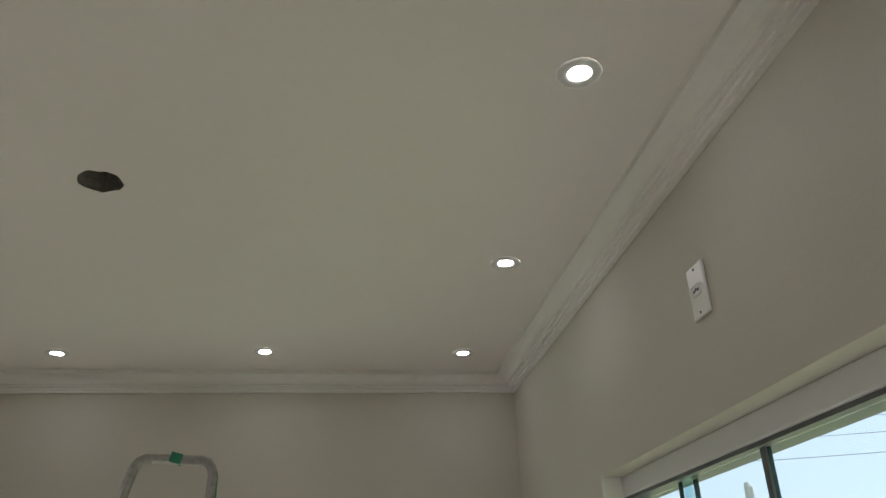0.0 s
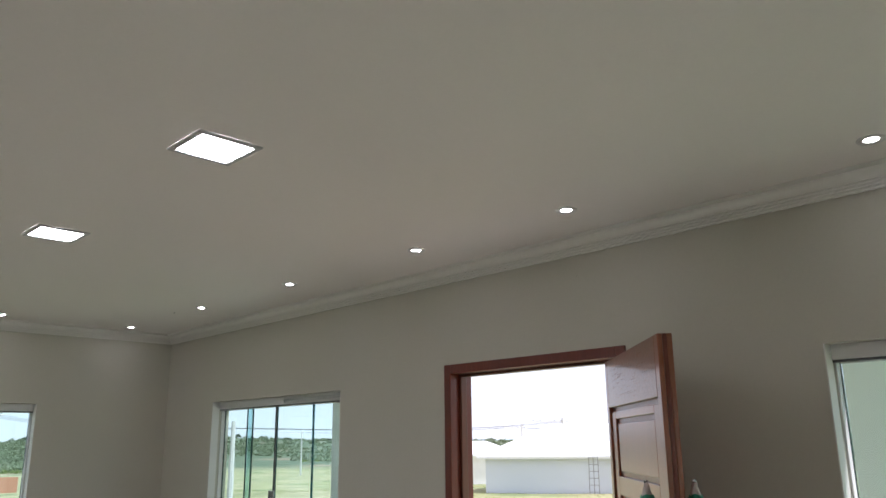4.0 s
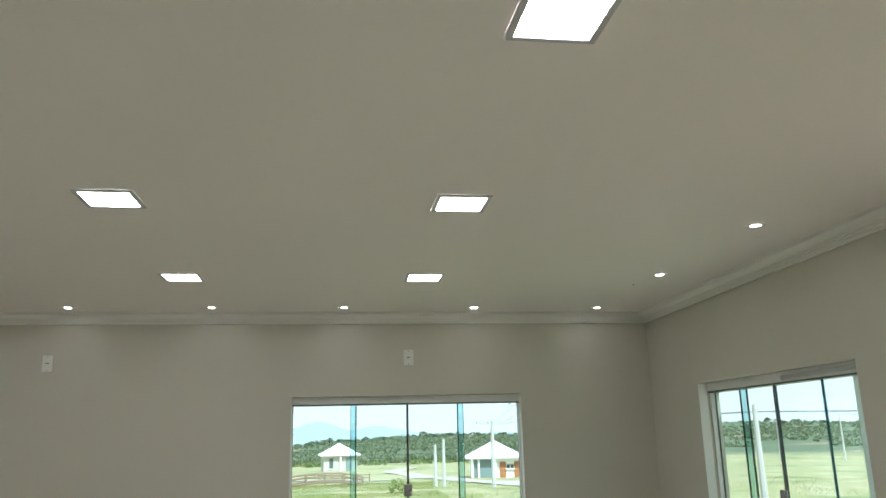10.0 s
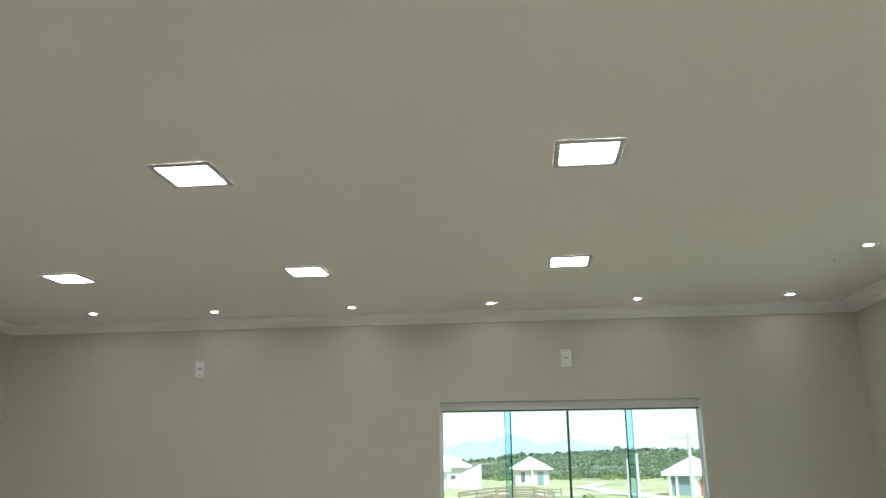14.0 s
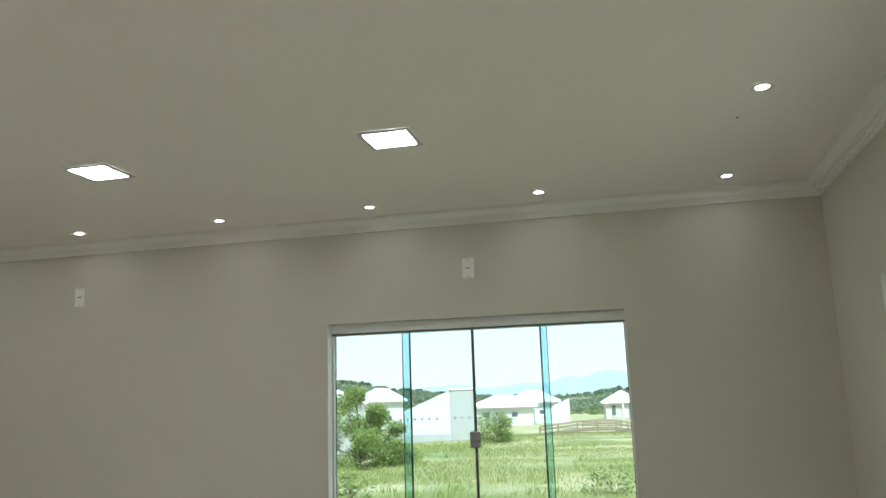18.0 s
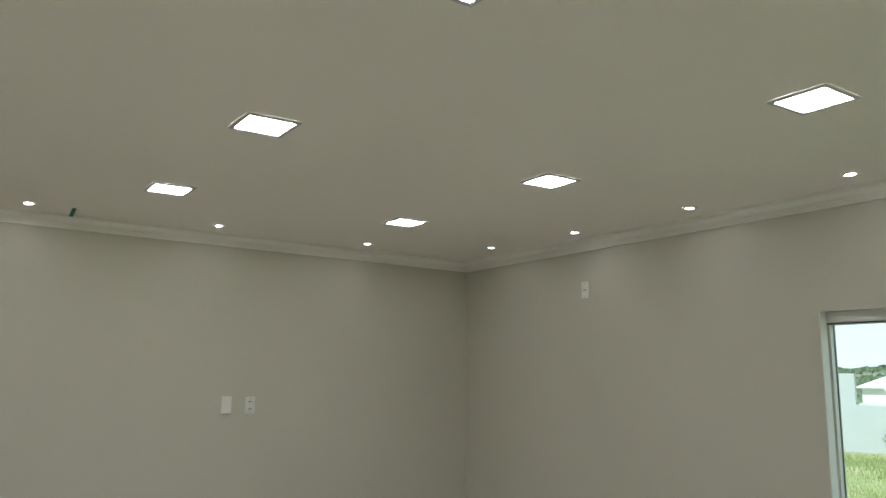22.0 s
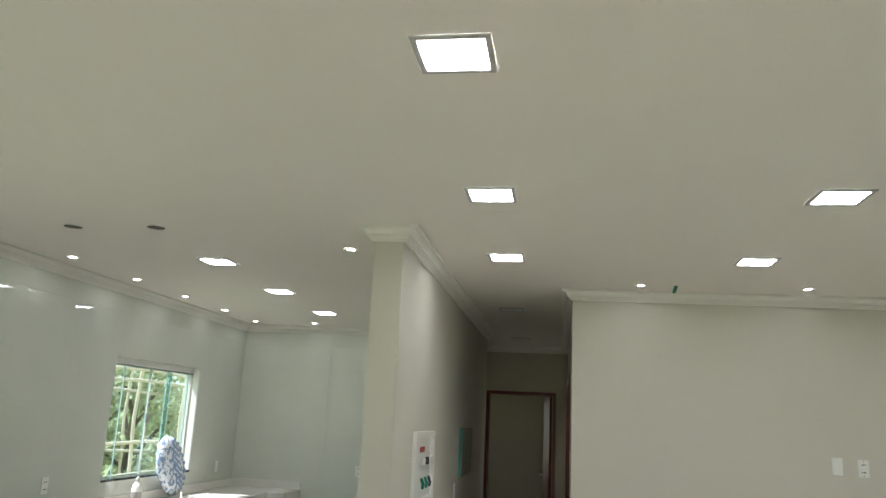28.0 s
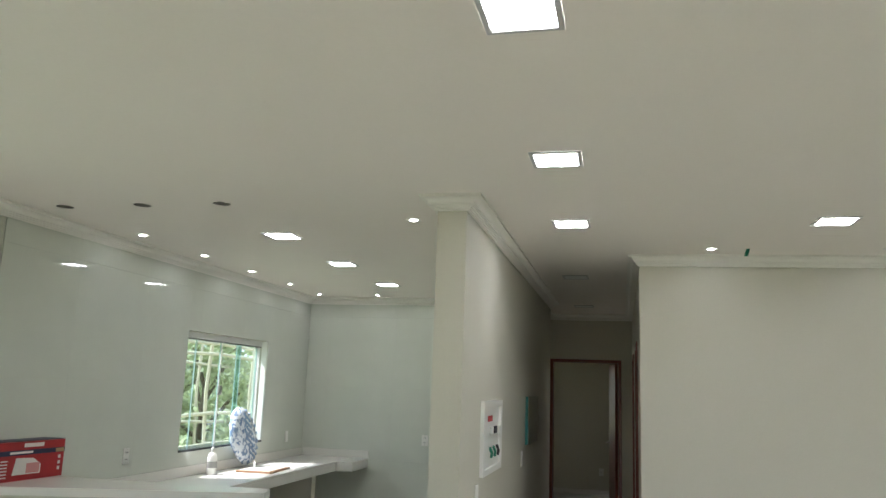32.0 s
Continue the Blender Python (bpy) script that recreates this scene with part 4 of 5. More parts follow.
box = thing("cardboard_box", "red printed cardboard box with a product picture", "box", pose(-0.022, 0.578, 1.0005, 0, 0, -2.5) @ Matrix.Diagonal((0.94, 0.975, 1.1, 1)))
part("carton", block((-0.085, -0.265, 0.0), (0.085, 0.265, 0.195), 0.003), BOX_RED, box)
part("flap", block((-0.086, -0.266, 0.1953), (0.086, 0.266, 0.198), 0.001, pose(0, 0, 0, 0, 1.2, 0)), BOX_NAVY, box)
F = -0.0862
part("band", block((F - 0.0008, -0.264, 0.128), (F, 0.264, 0.153)), BOX_NAVY, box)
part("title_bar", block((F - 0.0016, -0.01, 0.135), (F - 0.0009, 0.16, 0.146)), BOX_PALE, box)
part("logo_bar", block((F - 0.0008, -0.09, 0.166), (F, 0.06, 0.186)), BOX_PALE, box)
part("corner_mark", block((F - 0.0016, -0.258, 0.130), (F - 0.0009, -0.19, 0.150)), material("gold_mark", (0.35, 0.25, 0.12), 0.5), box)
pic = prism([(-0.11, 0.03), (0.10, 0.03), (0.10, 0.075), (0.04, 0.11), (-0.09, 0.115)], 0.0, 0.0008)
part("product_picture", pic, BOX_PALE, box).matrix_basis = pose(F - 0.0001, 0.02, 0.0, 90, 0, -90)
part("picture_shade", block((F - 0.0022, -0.07, 0.035), (F - 0.001, 0.03, 0.085)), material("picture_pink", (0.55, 0.25, 0.24), 0.5), box)
for i in range(6):
    part("text_line", block((F - 0.0008, 0.17, 0.02 + 0.016 * i), (F, 0.245 - 0.012 * (i % 3), 0.026 + 0.016 * i)), BOX_PALE, box)
for i in range(3):
    part("icon", block((F - 0.0008, -0.235, 0.035 + 0.03 * i), (F, -0.215, 0.053 + 0.03 * i), 0.0002), BOX_PALE, box)
part("side_print", block((-0.083, 0.2652, 0.003), (0.083, 0.266, 0.160)), BOX_NAVY, box)
for x, z, w, h in ((-0.06, 0.10, 0.05, 0.05), (-0.06, 0.03, 0.05, 0.045), (0.012, 0.085, 0.05, 0.022), (0.012, 0.04, 0.05, 0.022), (0.02, 0.135, 0.04, 0.015)):
    part("side_label", block((x, 0.2661, z), (x + w, 0.2668, z + h)), BOX_PALE, box)


# ---- exterior helper kit ----
SKYLINE = [(-60, 3.6), (-34, 4.2), (-22, 4.35), (-12, 2.9), (-5, 1.9), (-1.6, 1.68), (1, 1.45), (3.5, 1.13), (5, 1.18), (9, 1.4), (14, 1.45), (24, 1.4), (33, 0.5), (41, 0.4), (50, 0.5), (60, 0.78), (64, 0.75), (70, 0.75), (73, 0.8), (77, 0.32),
           (85, 0.28), (90, 0.0), (94, -0.3), (99.6, -0.18), (102, 0.1), (107, 0.55), (110, 1.15), (112.5, 1.38), (115, 1.05), (122, 0.7), (150, 0.5), (240, 0.8), (299, 3.5)]
WOOD_EDGE = [(-60, 150), (-30, 150), (5, 185), (14, 175), (40, 190), (60, 225), (70, 190), (78, 150), (90, 145), (100, 150), (110, 165), (130, 170), (299, 150)]


def along(table, yaw):
    """A value read off a table of (yaw, value)."""
    for (a, u), (b, v) in zip(table, table[1:]):
        if yaw <= b:
            f = min(1, max(0, (yaw - a) / (b - a)))
            return u + (v - u) * f
    return table[-1][1]


def ground_z(x, y):
    r = math.hypot(x + 2.5, y - 2.5)
    yaw = (math.degrees(math.atan2(-(x + 2.5), y - 2.5)) + 60) % 360 - 60
    z = -0.45 - 0.023 * max(0, min(r, 130) - 9)
    edge = along(WOOD_EDGE, yaw)
    if r > edge:
        low = math.degrees(math.atan2(z - 1.65, edge))
        f = min(1, (r - edge) / 300)
        f = f * (1.25 - 0.25 * f)
        e = low + (along(SKYLINE, yaw) - 0.35 - low) * f
        z = 1.65 + min(r, edge + 310) * math.tan(radians(e)) + 2.6 * noise.noise((x * 0.02, y * 0.02, 0.3)) * min(1, (r - edge) / 60) * max(0, 1 - f * 0.6)
        z -= max(0, r - edge - 310) * 0.02
    z += 0.12 * noise.noise((x * 0.16, y * 0.16, 2.0)) * min(1, max(0, (r - 8) / 10))
    return z


def out_from(px, py, yaw, dist):
    return px - dist * math.sin(radians(yaw)), py + dist * math.cos(radians(yaw))

# ---- outdoors: ground, porch, neighbours, poles, plants, hills ----
def field_z(x, y):
    return ground_z(x, y)


def ground_material():
    m = material("field", (0.265, 0.268, 0.118), 0.9, grain=0.35, grain_scale=3.0, bump=0.4, bump_scale=6)
    n, l = m.node_tree.nodes, m.node_tree.links
    b = n["Principled BSDF"]
    old = b.inputs["Base Color"].links[0].from_socket
    t = n.new("ShaderNodeTexNoise")
    t.inputs["Scale"].default_value, t.inputs["Detail"].default_value = 0.06, 9
    tc = n.new("ShaderNodeTexCoord")
    l.new(tc.outputs["Object"], t.inputs["Vector"])
    r = n.new("ShaderNodeValToRGB")
    r.color_ramp.elements[0].position, r.color_ramp.elements[1].position = 0.40, 0.66
    l.new(t.outputs["Fac"], r.inputs[0])
    x = n.new("ShaderNodeMix")
    x.data_type = "RGBA"
    l.new(r.outputs[0], x.inputs["Factor"])
    l.new(old, x.inputs["A"])
    x.inputs["B"].default_value = (0.31, 0.28, 0.15, 1)
    # bare and trodden patches a few metres wide
    bare, br, worn = n.new("ShaderNodeTexNoise"), n.new("ShaderNodeValToRGB"), n.new("ShaderNodeMix")
    bare.inputs["Scale"].default_value, bare.inputs["Detail"].default_value, worn.data_type = 0.38, 7, "RGBA"
    l.new(tc.outputs["Object"], bare.inputs["Vector"])
    br.color_ramp.elements[0].position, br.color_ramp.elements[1].position = 0.46, 0.64
    l.new(bare.outputs["Fac"], br.inputs[0])
    l.new(br.outputs[0], worn.inputs["Factor"])
    l.new(x.outputs["Result"], worn.inputs["A"])
    worn.inputs["B"].default_value = (0.40, 0.345, 0.215, 1)
    dark, dr, deep = n.new("ShaderNodeTexNoise"), n.new("ShaderNodeValToRGB"), n.new("ShaderNodeMix")
    dark.inputs["Scale"].default_value, dark.inputs["Detail"].default_value, deep.data_type = 0.22, 8, "RGBA"
    shift = n.new("ShaderNodeVectorMath")
    shift.inputs[1].default_value = (37, 11, 5)
    l.new(tc.outputs["Object"], shift.inputs[0])
    l.new(shift.outputs[0], dark.inputs["Vector"])
    dr.color_ramp.elements[0].position, dr.color_ramp.elements[1].position = 0.50, 0.68
    l.new(dark.outputs["Fac"], dr.inputs[0])
    l.new(dr.outputs[0], deep.inputs["Factor"])
    l.new(worn.outputs["Result"], deep.inputs["A"])
    deep.inputs["B"].default_value = (0.14, 0.185, 0.07, 1)
    x = deep
    # leaf litter under the woods, past the open field
    far, span, mix = n.new("ShaderNodeVectorMath"), n.new("ShaderNodeMapRange"), n.new("ShaderNodeMix")
    far.operation, mix.data_type = "LENGTH", "RGBA"
    l.new(tc.outputs["Object"], far.inputs[0])
    l.new(far.outputs["Value"], span.inputs[0])
    span.inputs[1].default_value, span.inputs[2].default_value = 150, 185
    l.new(span.outputs[0], mix.inputs["Factor"])
    l.new(x.outputs["Result"], mix.inputs["A"])
    earth, er, tone = n.new("ShaderNodeTexNoise"), n.new("ShaderNodeValToRGB"), n.new("ShaderNodeMix")
    earth.inputs["Scale"].default_value, earth.inputs["Detail"].default_value, tone.data_type = 0.03, 5, "RGBA"
    l.new(tc.outputs["Object"], earth.inputs["Vector"])
    er.color_ramp.elements[0].position, er.color_ramp.elements[1].position = 0.55, 0.68
    l.new(earth.outputs["Fac"], er.inputs[0])
    l.new(er.outputs[0], tone.inputs["Factor"])
    tone.inputs["A"].default_value, tone.inputs["B"].default_value = (0.085, 0.115, 0.06, 1), (0.26, 0.185, 0.125, 1)
    l.new(tone.outputs["Result"], mix.inputs["B"])
    l.new(mix.outputs["Result"], b.inputs["Base Color"])
    return m


FIELD = ground_material()
bm = bmesh.new()
RINGS = [6 * 1.08 ** i for i in range(70)] + [1800, 4200]
SEG = 240
prev = None
for r in RINGS:
    ring = []
    for i in range(SEG):
        a = 2 * math.pi * i / SEG
        x, y = -3.5 + r * math.cos(a), 1 + r * math.sin(a)
        ring.append(bm.verts.new((x, y, max(field_z(x, y), -60))))
    if prev:
        for i in range(SEG):
            j = (i + 1) % SEG
            bm.faces.new((prev[i], ring[i], ring[j], prev[j]))
    else:
        c = bm.verts.new((-3.5, 1, -0.47))
        for i in range(SEG):
            bm.faces.new((c, ring[i], ring[(i + 1) % SEG]))
    prev = ring
structure("ground", bm, FIELD, "grassy uneven open field", smooth=True)
# the blue haze of distance is put into the hill colour itself
HAZE_BLUE = material("hazed_hills", (0.27, 0.335, 0.37), 1.0, grain=0.06, grain_scale=0.02, stain=0.08, stain_scale=0.004)


def far_ridge(name, radius, base, peaks, mat, rough):
    bm = bmesh.new()
    rows = []
    n = 1440
    for k in range(3):
        row = []
        for i in range(n):
            yaw = 360 * i / n
            e = base + sum(h * math.exp(-(((yaw - c + 180) % 360 - 180) / s) ** 2) for c, h, s in peaks)
            e += rough * noise.noise((math.cos(radians(yaw)) * 30, math.sin(radians(yaw)) * 30, radius)) * (0.4 + e)
            e += 0.07 * noise.noise((math.cos(radians(yaw)) * 110, math.sin(radians(yaw)) * 110, 2.0))
            x, y = out_from(-3, 2, yaw, radius + 120 * k)
            top = 1.6 + radius * math.tan(radians(max(e, 0.05)))
            row.append(bm.verts.new((x, y, (-40, top * 0.6 - 4, top)[k])))
        rows.append(row)
    for a, b in zip(rows, rows[1:]):
        for i in range(n):
            j = (i + 1) % n
            bm.faces.new((a[i], a[j], b[j], b[i]))
    structure(name, bm, mat, "hazy blue distant mountains", smooth=True)


far_ridge("backdrop", 3000, 0.1, [(91.3, 1.15, 1.7), (94.3, 0.75, 1.1), (86.3, 0.6, 2.0), (88.6, 0.3, 1.5), (97.3, 0.3, 1.6), (103, 0.3, 2.5), (22.5, 1.95, 4.5), (14, 1.0, 4),
                                  (8.0, 1.45, 5.0), (60, 0.3, 6), (-8, 1.0, 6)], HAZE_BLUE, 0.22)

# porch of the house: two white pillars and the slab over them
PILLAR = material("white_render", (0.86, 0.85, 0.83), 0.7, grain=0.04, stain=0.06, bump=0.3)
for x0_, x1_ in ((-2.16, -1.855), (-6.02, -5.70)):
    solid("porch_pillar", block((x0_, 5.2, -0.6), (x1_, 5.78, 2.66), 0.004), PILLAR, "white rendered porch pillar", "pillar", group="porch pillars")
structure("porch_slab", block((-6.1, NORTH + T + 0.002, 2.6605), (-1.82, 5.80, 2.78)), PILLAR, "white concrete slab over the porch")
# unseen floor, made pale so that it throws light onto the pillars
structure("porch_floor", block((-6.1, NORTH + T + 0.002, -0.6), (-1.78, 5.9, FL - 0.02)), FLOOR, "unseen porch floor, pale to bounce light")

# neighbouring houses
ROOF_WHITE = material("white_roof_tiles", (0.72, 0.72, 0.71), 0.7, grain=0.08, grain_scale=4, stain=0.05, stain_scale=0.6)
# pale wall with the grey-blue of its shaded side put into the colour
SHADED = material("shaded_wall", (0.62, 0.655, 0.72), 0.8, grain=0.04, stain=0.07, stain_scale=0.5)
GREYWALL = material("grey_render", (0.40, 0.40, 0.385), 0.85, grain=0.05, stain=0.14, stain_scale=0.4)
BRICKY = material("orange_door", (0.40, 0.17, 0.07), 0.6, grain=0.1)
PANE_DARK = material("window_dark", (0.10, 0.12, 0.13), 0.2)
FARWHITE = material("white_limewash", (0.60, 0.60, 0.585), 0.85, grain=0.06, stain=0.14, stain_scale=0.6)
# teal bay wall, darkened in its colour for the shade of the porch recess
BAY_SHADE = material("teal_bay_shade", (0.20, 0.27, 0.27), 0.6, stain=0.1)


def house(x, y, turn, w, d, h, roof, label, wall_mat, openings=(), over=0.45, z=None):
    """A small house; its front looks along its own -y. openings: kind, offset, sill, width, height on the front."""
    base = (field_z(x, y) if z is None else z) - 0.3
    hs = thing("house", label, "house", pose(x, y, base, 0, 0, turn), group="neighbouring houses")
    h += 0.3
    part("wall", block((-w / 2, -d / 2, 0), (w / 2, d / 2, h)), wall_mat, hs)
    bm = bmesh.new()
    a, b = w / 2 + over, d / 2 + over
    lo = [bm.verts.new(p) for p in ((-a, -b, h), (a, -b, h), (a, b, h), (-a, b, h))]
    lo2 = [bm.verts.new(p) for p in ((-a, -b, h + 0.14), (a, -b, h + 0.14), (a, b, h + 0.14), (-a, b, h + 0.14))]
    r = max(0.02, (a - b))
    top = [bm.verts.new((-r, 0, h + roof)), bm.verts.new((r, 0, h + roof))]
    bm.faces.new(lo)
    for i in range(4):
        j = (i + 1) % 4
        bm.faces.new((lo[i], lo[j], lo2[j], lo2[i]))
    bm.faces.new((lo2[0], lo2[1], top[1], top[0]))
    bm.faces.new((lo2[1], lo2[2], top[1]))
    bm.faces.new((lo2[2], lo2[3], top[0], top[1]))
    bm.faces.new((lo2[3], lo2[0], top[0]))
    part("roof", bm, ROOF_WHITE, hs, "white hipped roof")
    for kind, o, s, ww, hh in openings:
        s += 0.3
        lo_, hi_ = (o - ww / 2, -d / 2 - 0.06, s), (o + ww / 2, -d / 2 - 0.004, s + hh)
        if kind == "door":
            part("door", block(lo_, hi_), BRICKY, hs, "orange-brown door")
        elif kind == "bay":
            part("porch_bay", block(lo_, hi_), BAY_SHADE, hs, "dark teal slab for the shaded porch bay")
        else:
            win = part("window", block(lo_, hi_), PANE_DARK, hs)
            part("sill", block((lo_[0] - 0.1, -d / 2 - 0.12, s - 0.08), (hi_[0] + 0.1, -d / 2 - 0.005, s - 0.001)), PILLAR, win)
    return hs


hx, hy = out_from(-1.607, 1.994, 89.75, 108)
BEIGE = material("beige_render", (0.56, 0.52, 0.47), 0.85, grain=0.05, stain=0.12, stain_scale=0.5)
hut = house(hx, hy, 95, 4.4, 4.4, 2.0, 1.65, "small beige house with a white pyramid roof", BEIGE, [("window", -1.2, 0.4, 0.5, 1.3), ("bay", 1.1, 0.0, 0.8, 1.75)])
part("column", block((-0.09, -2.55, 0.0), (0.09, -2.37, 2.29)), PILLAR, hut, "white porch column")
hx, hy = out_from(-1.607, 1.994, 78.55, 66)
pav = house(hx, hy, 82, 3.95, 3.9, 1.5, 1.42, "small house with a white pyramid roof and orange doors", PILLAR,
      [("door", 0.55, 0.0, 0.5, 1.25), ("door", 1.68, 0.0, 0.45, 1.25), ("bay", -1.0, 0.0, 1.7, 1.45), ("window", 0.98, 0.72, 0.24, 0.3), ("window", 1.29, 0.72, 0.24, 0.3)])
for cx in (-1.9, -1.4, -0.02):
    part("column", block((cx - 0.08, -2.2, 0.0), (cx + 0.08, -2.04, 1.79)), PILLAR, pav, "white porch column")
fx2, fy2 = out_from(-1.99, 2.04, 75.6, 68)
solid("garden_wall", block((-2.6, -0.1, 0), (2.6, 0.1, 1.35), 0.01), material("bare_brick", (0.45, 0.22, 0.14), 0.9, grain=0.25, grain_scale=9, stain=0.15), "low unplastered brick wall beside a small house", "wall",
      m=pose(fx2, fy2, field_z(fx2, fy2) - 0.15, 0, 0, 62))
hx, hy = out_from(-1.2, 1.5, 31.5, 49)
house(hx, hy, 28, 16.5, 7, 2.0, 2.0, "long house with a white hipped roof and grey-blue shade-coloured wall", SHADED, [("window", 1.2, 0.6, 0.9, 1.0)])
hx, hy = out_from(-1.2, 1.5, 43.0, 66)
house(hx, hy, 40, 7.5, 5, 2.2, 1.2, "white house with a low hipped roof and a small window", PILLAR, [("window", 2.2, 1.2, 0.7, 0.6)])
for yaw, dist, w, h, r in ((112.6, 72, 7.5, 2.6, 1.6), (108.2, 86, 5.0, 2.9, 1.5), (99.2, 84, 6.5, 1.9, 1.3), (97.0, 98, 6.0, 2.3, 1.5), (115.0, 95, 8, 3, 1.6)):
    hx, hy = out_from(-3.5, 3.7, yaw, dist)
    house(hx, hy, yaw - 4, w, w * 0.75, h, r, "white house with a hipped white roof", FARWHITE, [("window", w * 0.2, 0.9, 0.6, 0.5), ("window", -w * 0.25, 0.9, 0.6, 0.5)])


def slanted_block(yaw, dist, outline, depth, mat, label):
    hx, hy = out_from(-3.5, 3.7, yaw, dist)
    b = thing("building", label, "building", pose(hx, hy, field_z(hx, hy) - 0.3, 0, 0, yaw), group="white buildings across the field")
    bm = bmesh.new()
    f = [bm.verts.new((x, 0, z)) for x, z in outline]
    k = [bm.verts.new((x, depth, z)) for x, z in outline]
    bm.faces.new(f)
    bm.faces.new(k[::-1])
    for i in range(len(f)):
        j = (i + 1) % len(f)
        bm.faces.new((f[i], k[i], k[j], f[j]))
    part("wall", bm, mat, b)
    return b


b = slanted_block(104.0, 45, [(-2.8, 0), (0.55, 0), (0.55, 3.15), (-2.8, 1.75)], 4, FARWHITE, "white rendered building with a slanting parapet")
part("end_wall", block((0.56, -0.05, 0), (2.05, 3.5, 3.2)), GREYWALL, b, "grey rendered end wall")
part("coping", block((0.5, -0.1, 3.2005), (2.1, 3.55, 3.28)), PILLAR, b)
for i in range(9):
    part("vent", block((-2.4 + 0.42 * i if i < 6 else 0.75 + 0.42 * (i - 6), -0.06, 1.55), (-2.3 + 0.42 * i if i < 6 else 0.85 + 0.42 * (i - 6), -0.052, 1.66)), PANE_DARK, b)
part("low_wall", block((-4.2, -0.6, 0), (0.5, -0.45, 0.75)), GREYWALL, b)
b = slanted_block(117.0, 31, [(-3.2, 0), (1.3, 0), (1.3, 1.95), (-0.35, 1.95), (-0.35, 3.05), (-3.2, 3.05)], 3, GREYWALL, "tall grey rendered boundary wall with a white block")
part("white_block", block((-3.2, -0.06, 1.95), (-1.05, -0.002, 3.0)), PILLAR, b)
part("side_wall", block((1.305, 0.3, 0), (3.4, 0.45, 1.7)), GREYWALL, b)
b = slanted_block(95.3, 88, [(-3.2, 0), (1.4, 0), (1.4, 2.9), (-0.2, 2.2), (-1.6, 1.2), (-3.2, 0.9)], 3, FARWHITE, "white building with a steep slanting wall")
part("gate", block((-5.4, -0.3, 0), (-3.4, -0.2, 1.2)), BRICKY, b, "brown gate")

# pale worn tracks across the field
TRACK = material("pale_track", (0.40, 0.375, 0.315), 0.9, grain=0.15, grain_scale=3, stain=0.15, stain_scale=0.5)


def track(points, width):
    bm = bmesh.new()
    rows = []
    pts = []
    for (a, u), (b_, v) in zip(points, points[1:]):
        pts += [(a + (b_ - a) * k / 12, u + (v - u) * k / 12) for k in range(12)]
    pts = [out_from(-1.99, 2.04, *q) for q in pts]
    for i, p in enumerate(pts):
        d = Vector(pts[min(i + 1, len(pts) - 1)]) - Vector(pts[max(i - 1, 0)])
        n = Vector((-d.y, d.x)).normalized() * width / 2
        n *= 1 + 0.25 * noise.noise((i * 0.6, width, 0))
        rows.append([bm.verts.new((p[0] + k * n.x, p[1] + k * n.y, field_z(p[0] + k * n.x, p[1] + k * n.y) + 0.05)) for k in (-1, 0, 1)])
    for a, b_ in zip(rows, rows[1:]):
        for k in range(2):
            bm.faces.new((a[k], a[k + 1], b_[k + 1], b_[k]))
    structure("road", bm, TRACK, "pale worn earth track across the field", smooth=True)


track([(70, 44), (76, 47), (80, 55), (83.5, 66), (86, 92), (84.5, 118)], 2.4)
track([(83.5, 67), (87, 62), (91, 66), (95, 70)], 1.6)
track([(-22, 60), (-14, 64), (-7, 68), (0, 73)], 6.0)
track([(8, 90), (0, 86), (-9, 84), (-20, 82)], 2.0)

# low arched timber footbridge over the ditch, and a short rail fence beyond it
RAILWOOD = material("weathered_wood", (0.25, 0.19, 0.13), 0.85, grain=0.3, grain_scale=6)
bridge = thing("footbridge", "weathered brown timber footbridge with low rails", "footbridge")
arch = []
for yw, up in ((96.10, 0.08), (94.80, 0.22), (93.40, 0.35), (92.00, 0.39), (90.70, 0.35), (89.90, 0.21), (89.25, 0.08)):
    x, y = out_from(-2.942, 3.167, yw, 53)
    arch.append(Vector((x, y, field_z(x, y) + up)))
for a, b_ in zip(arch, arch[1:]):
    d = (b_ - a).normalized()
    n = Vector((-d.y, d.x, 0)).normalized() * 0.6
    for k in range(6):
        p, q = a.lerp(b_, k / 6 + 0.01), a.lerp(b_, (k + 1) / 6 - 0.01)
        bm = bmesh.new()
        vs = [bm.verts.new(v + Vector((0, 0, h))) for h in (-0.06, 0.0) for v in (p - n, q - n, q + n, p + n)]
        for f in ((0, 3, 2, 1), (4, 5, 6, 7), (0, 1, 5, 4), (1, 2, 6, 5), (2, 3, 7, 6), (3, 0, 4, 7)):
            bm.faces.new([vs[i] for i in f])
        part("plank", bm, RAILWOOD, bridge)
for side in (-1, 1):
    line = []
    for i, p in enumerate(arch):
        d = arch[min(i + 1, len(arch) - 1)] - arch[max(i - 1, 0)]
        q = p + Vector((-d.y, d.x, 0)).normalized() * (0.57 * side)
        line.append(q)
        part("post", block((q.x - 0.05, q.y - 0.05, field_z(q.x, q.y) - 0.2), (q.x + 0.05, q.y + 0.05, q.z + 0.42)), RAILWOOD, bridge)
    for h in (0.22, 0.42):
        part("handrail", tube([q + Vector((0, 0, h)) for q in line], 0.035, 6), RAILWOOD, bridge)
    part("beam", tube([q + Vector((0, 0, -0.13)) for q in line], 0.07, 6), RAILWOOD, bridge)
fence = thing("rail_fence", "weathered wooden rail fence across the field", "fence")
fp = [out_from(-3.5, 3.7, 93.6 - 0.9 * i, 63 - 0.6 * i) for i in range(6)]
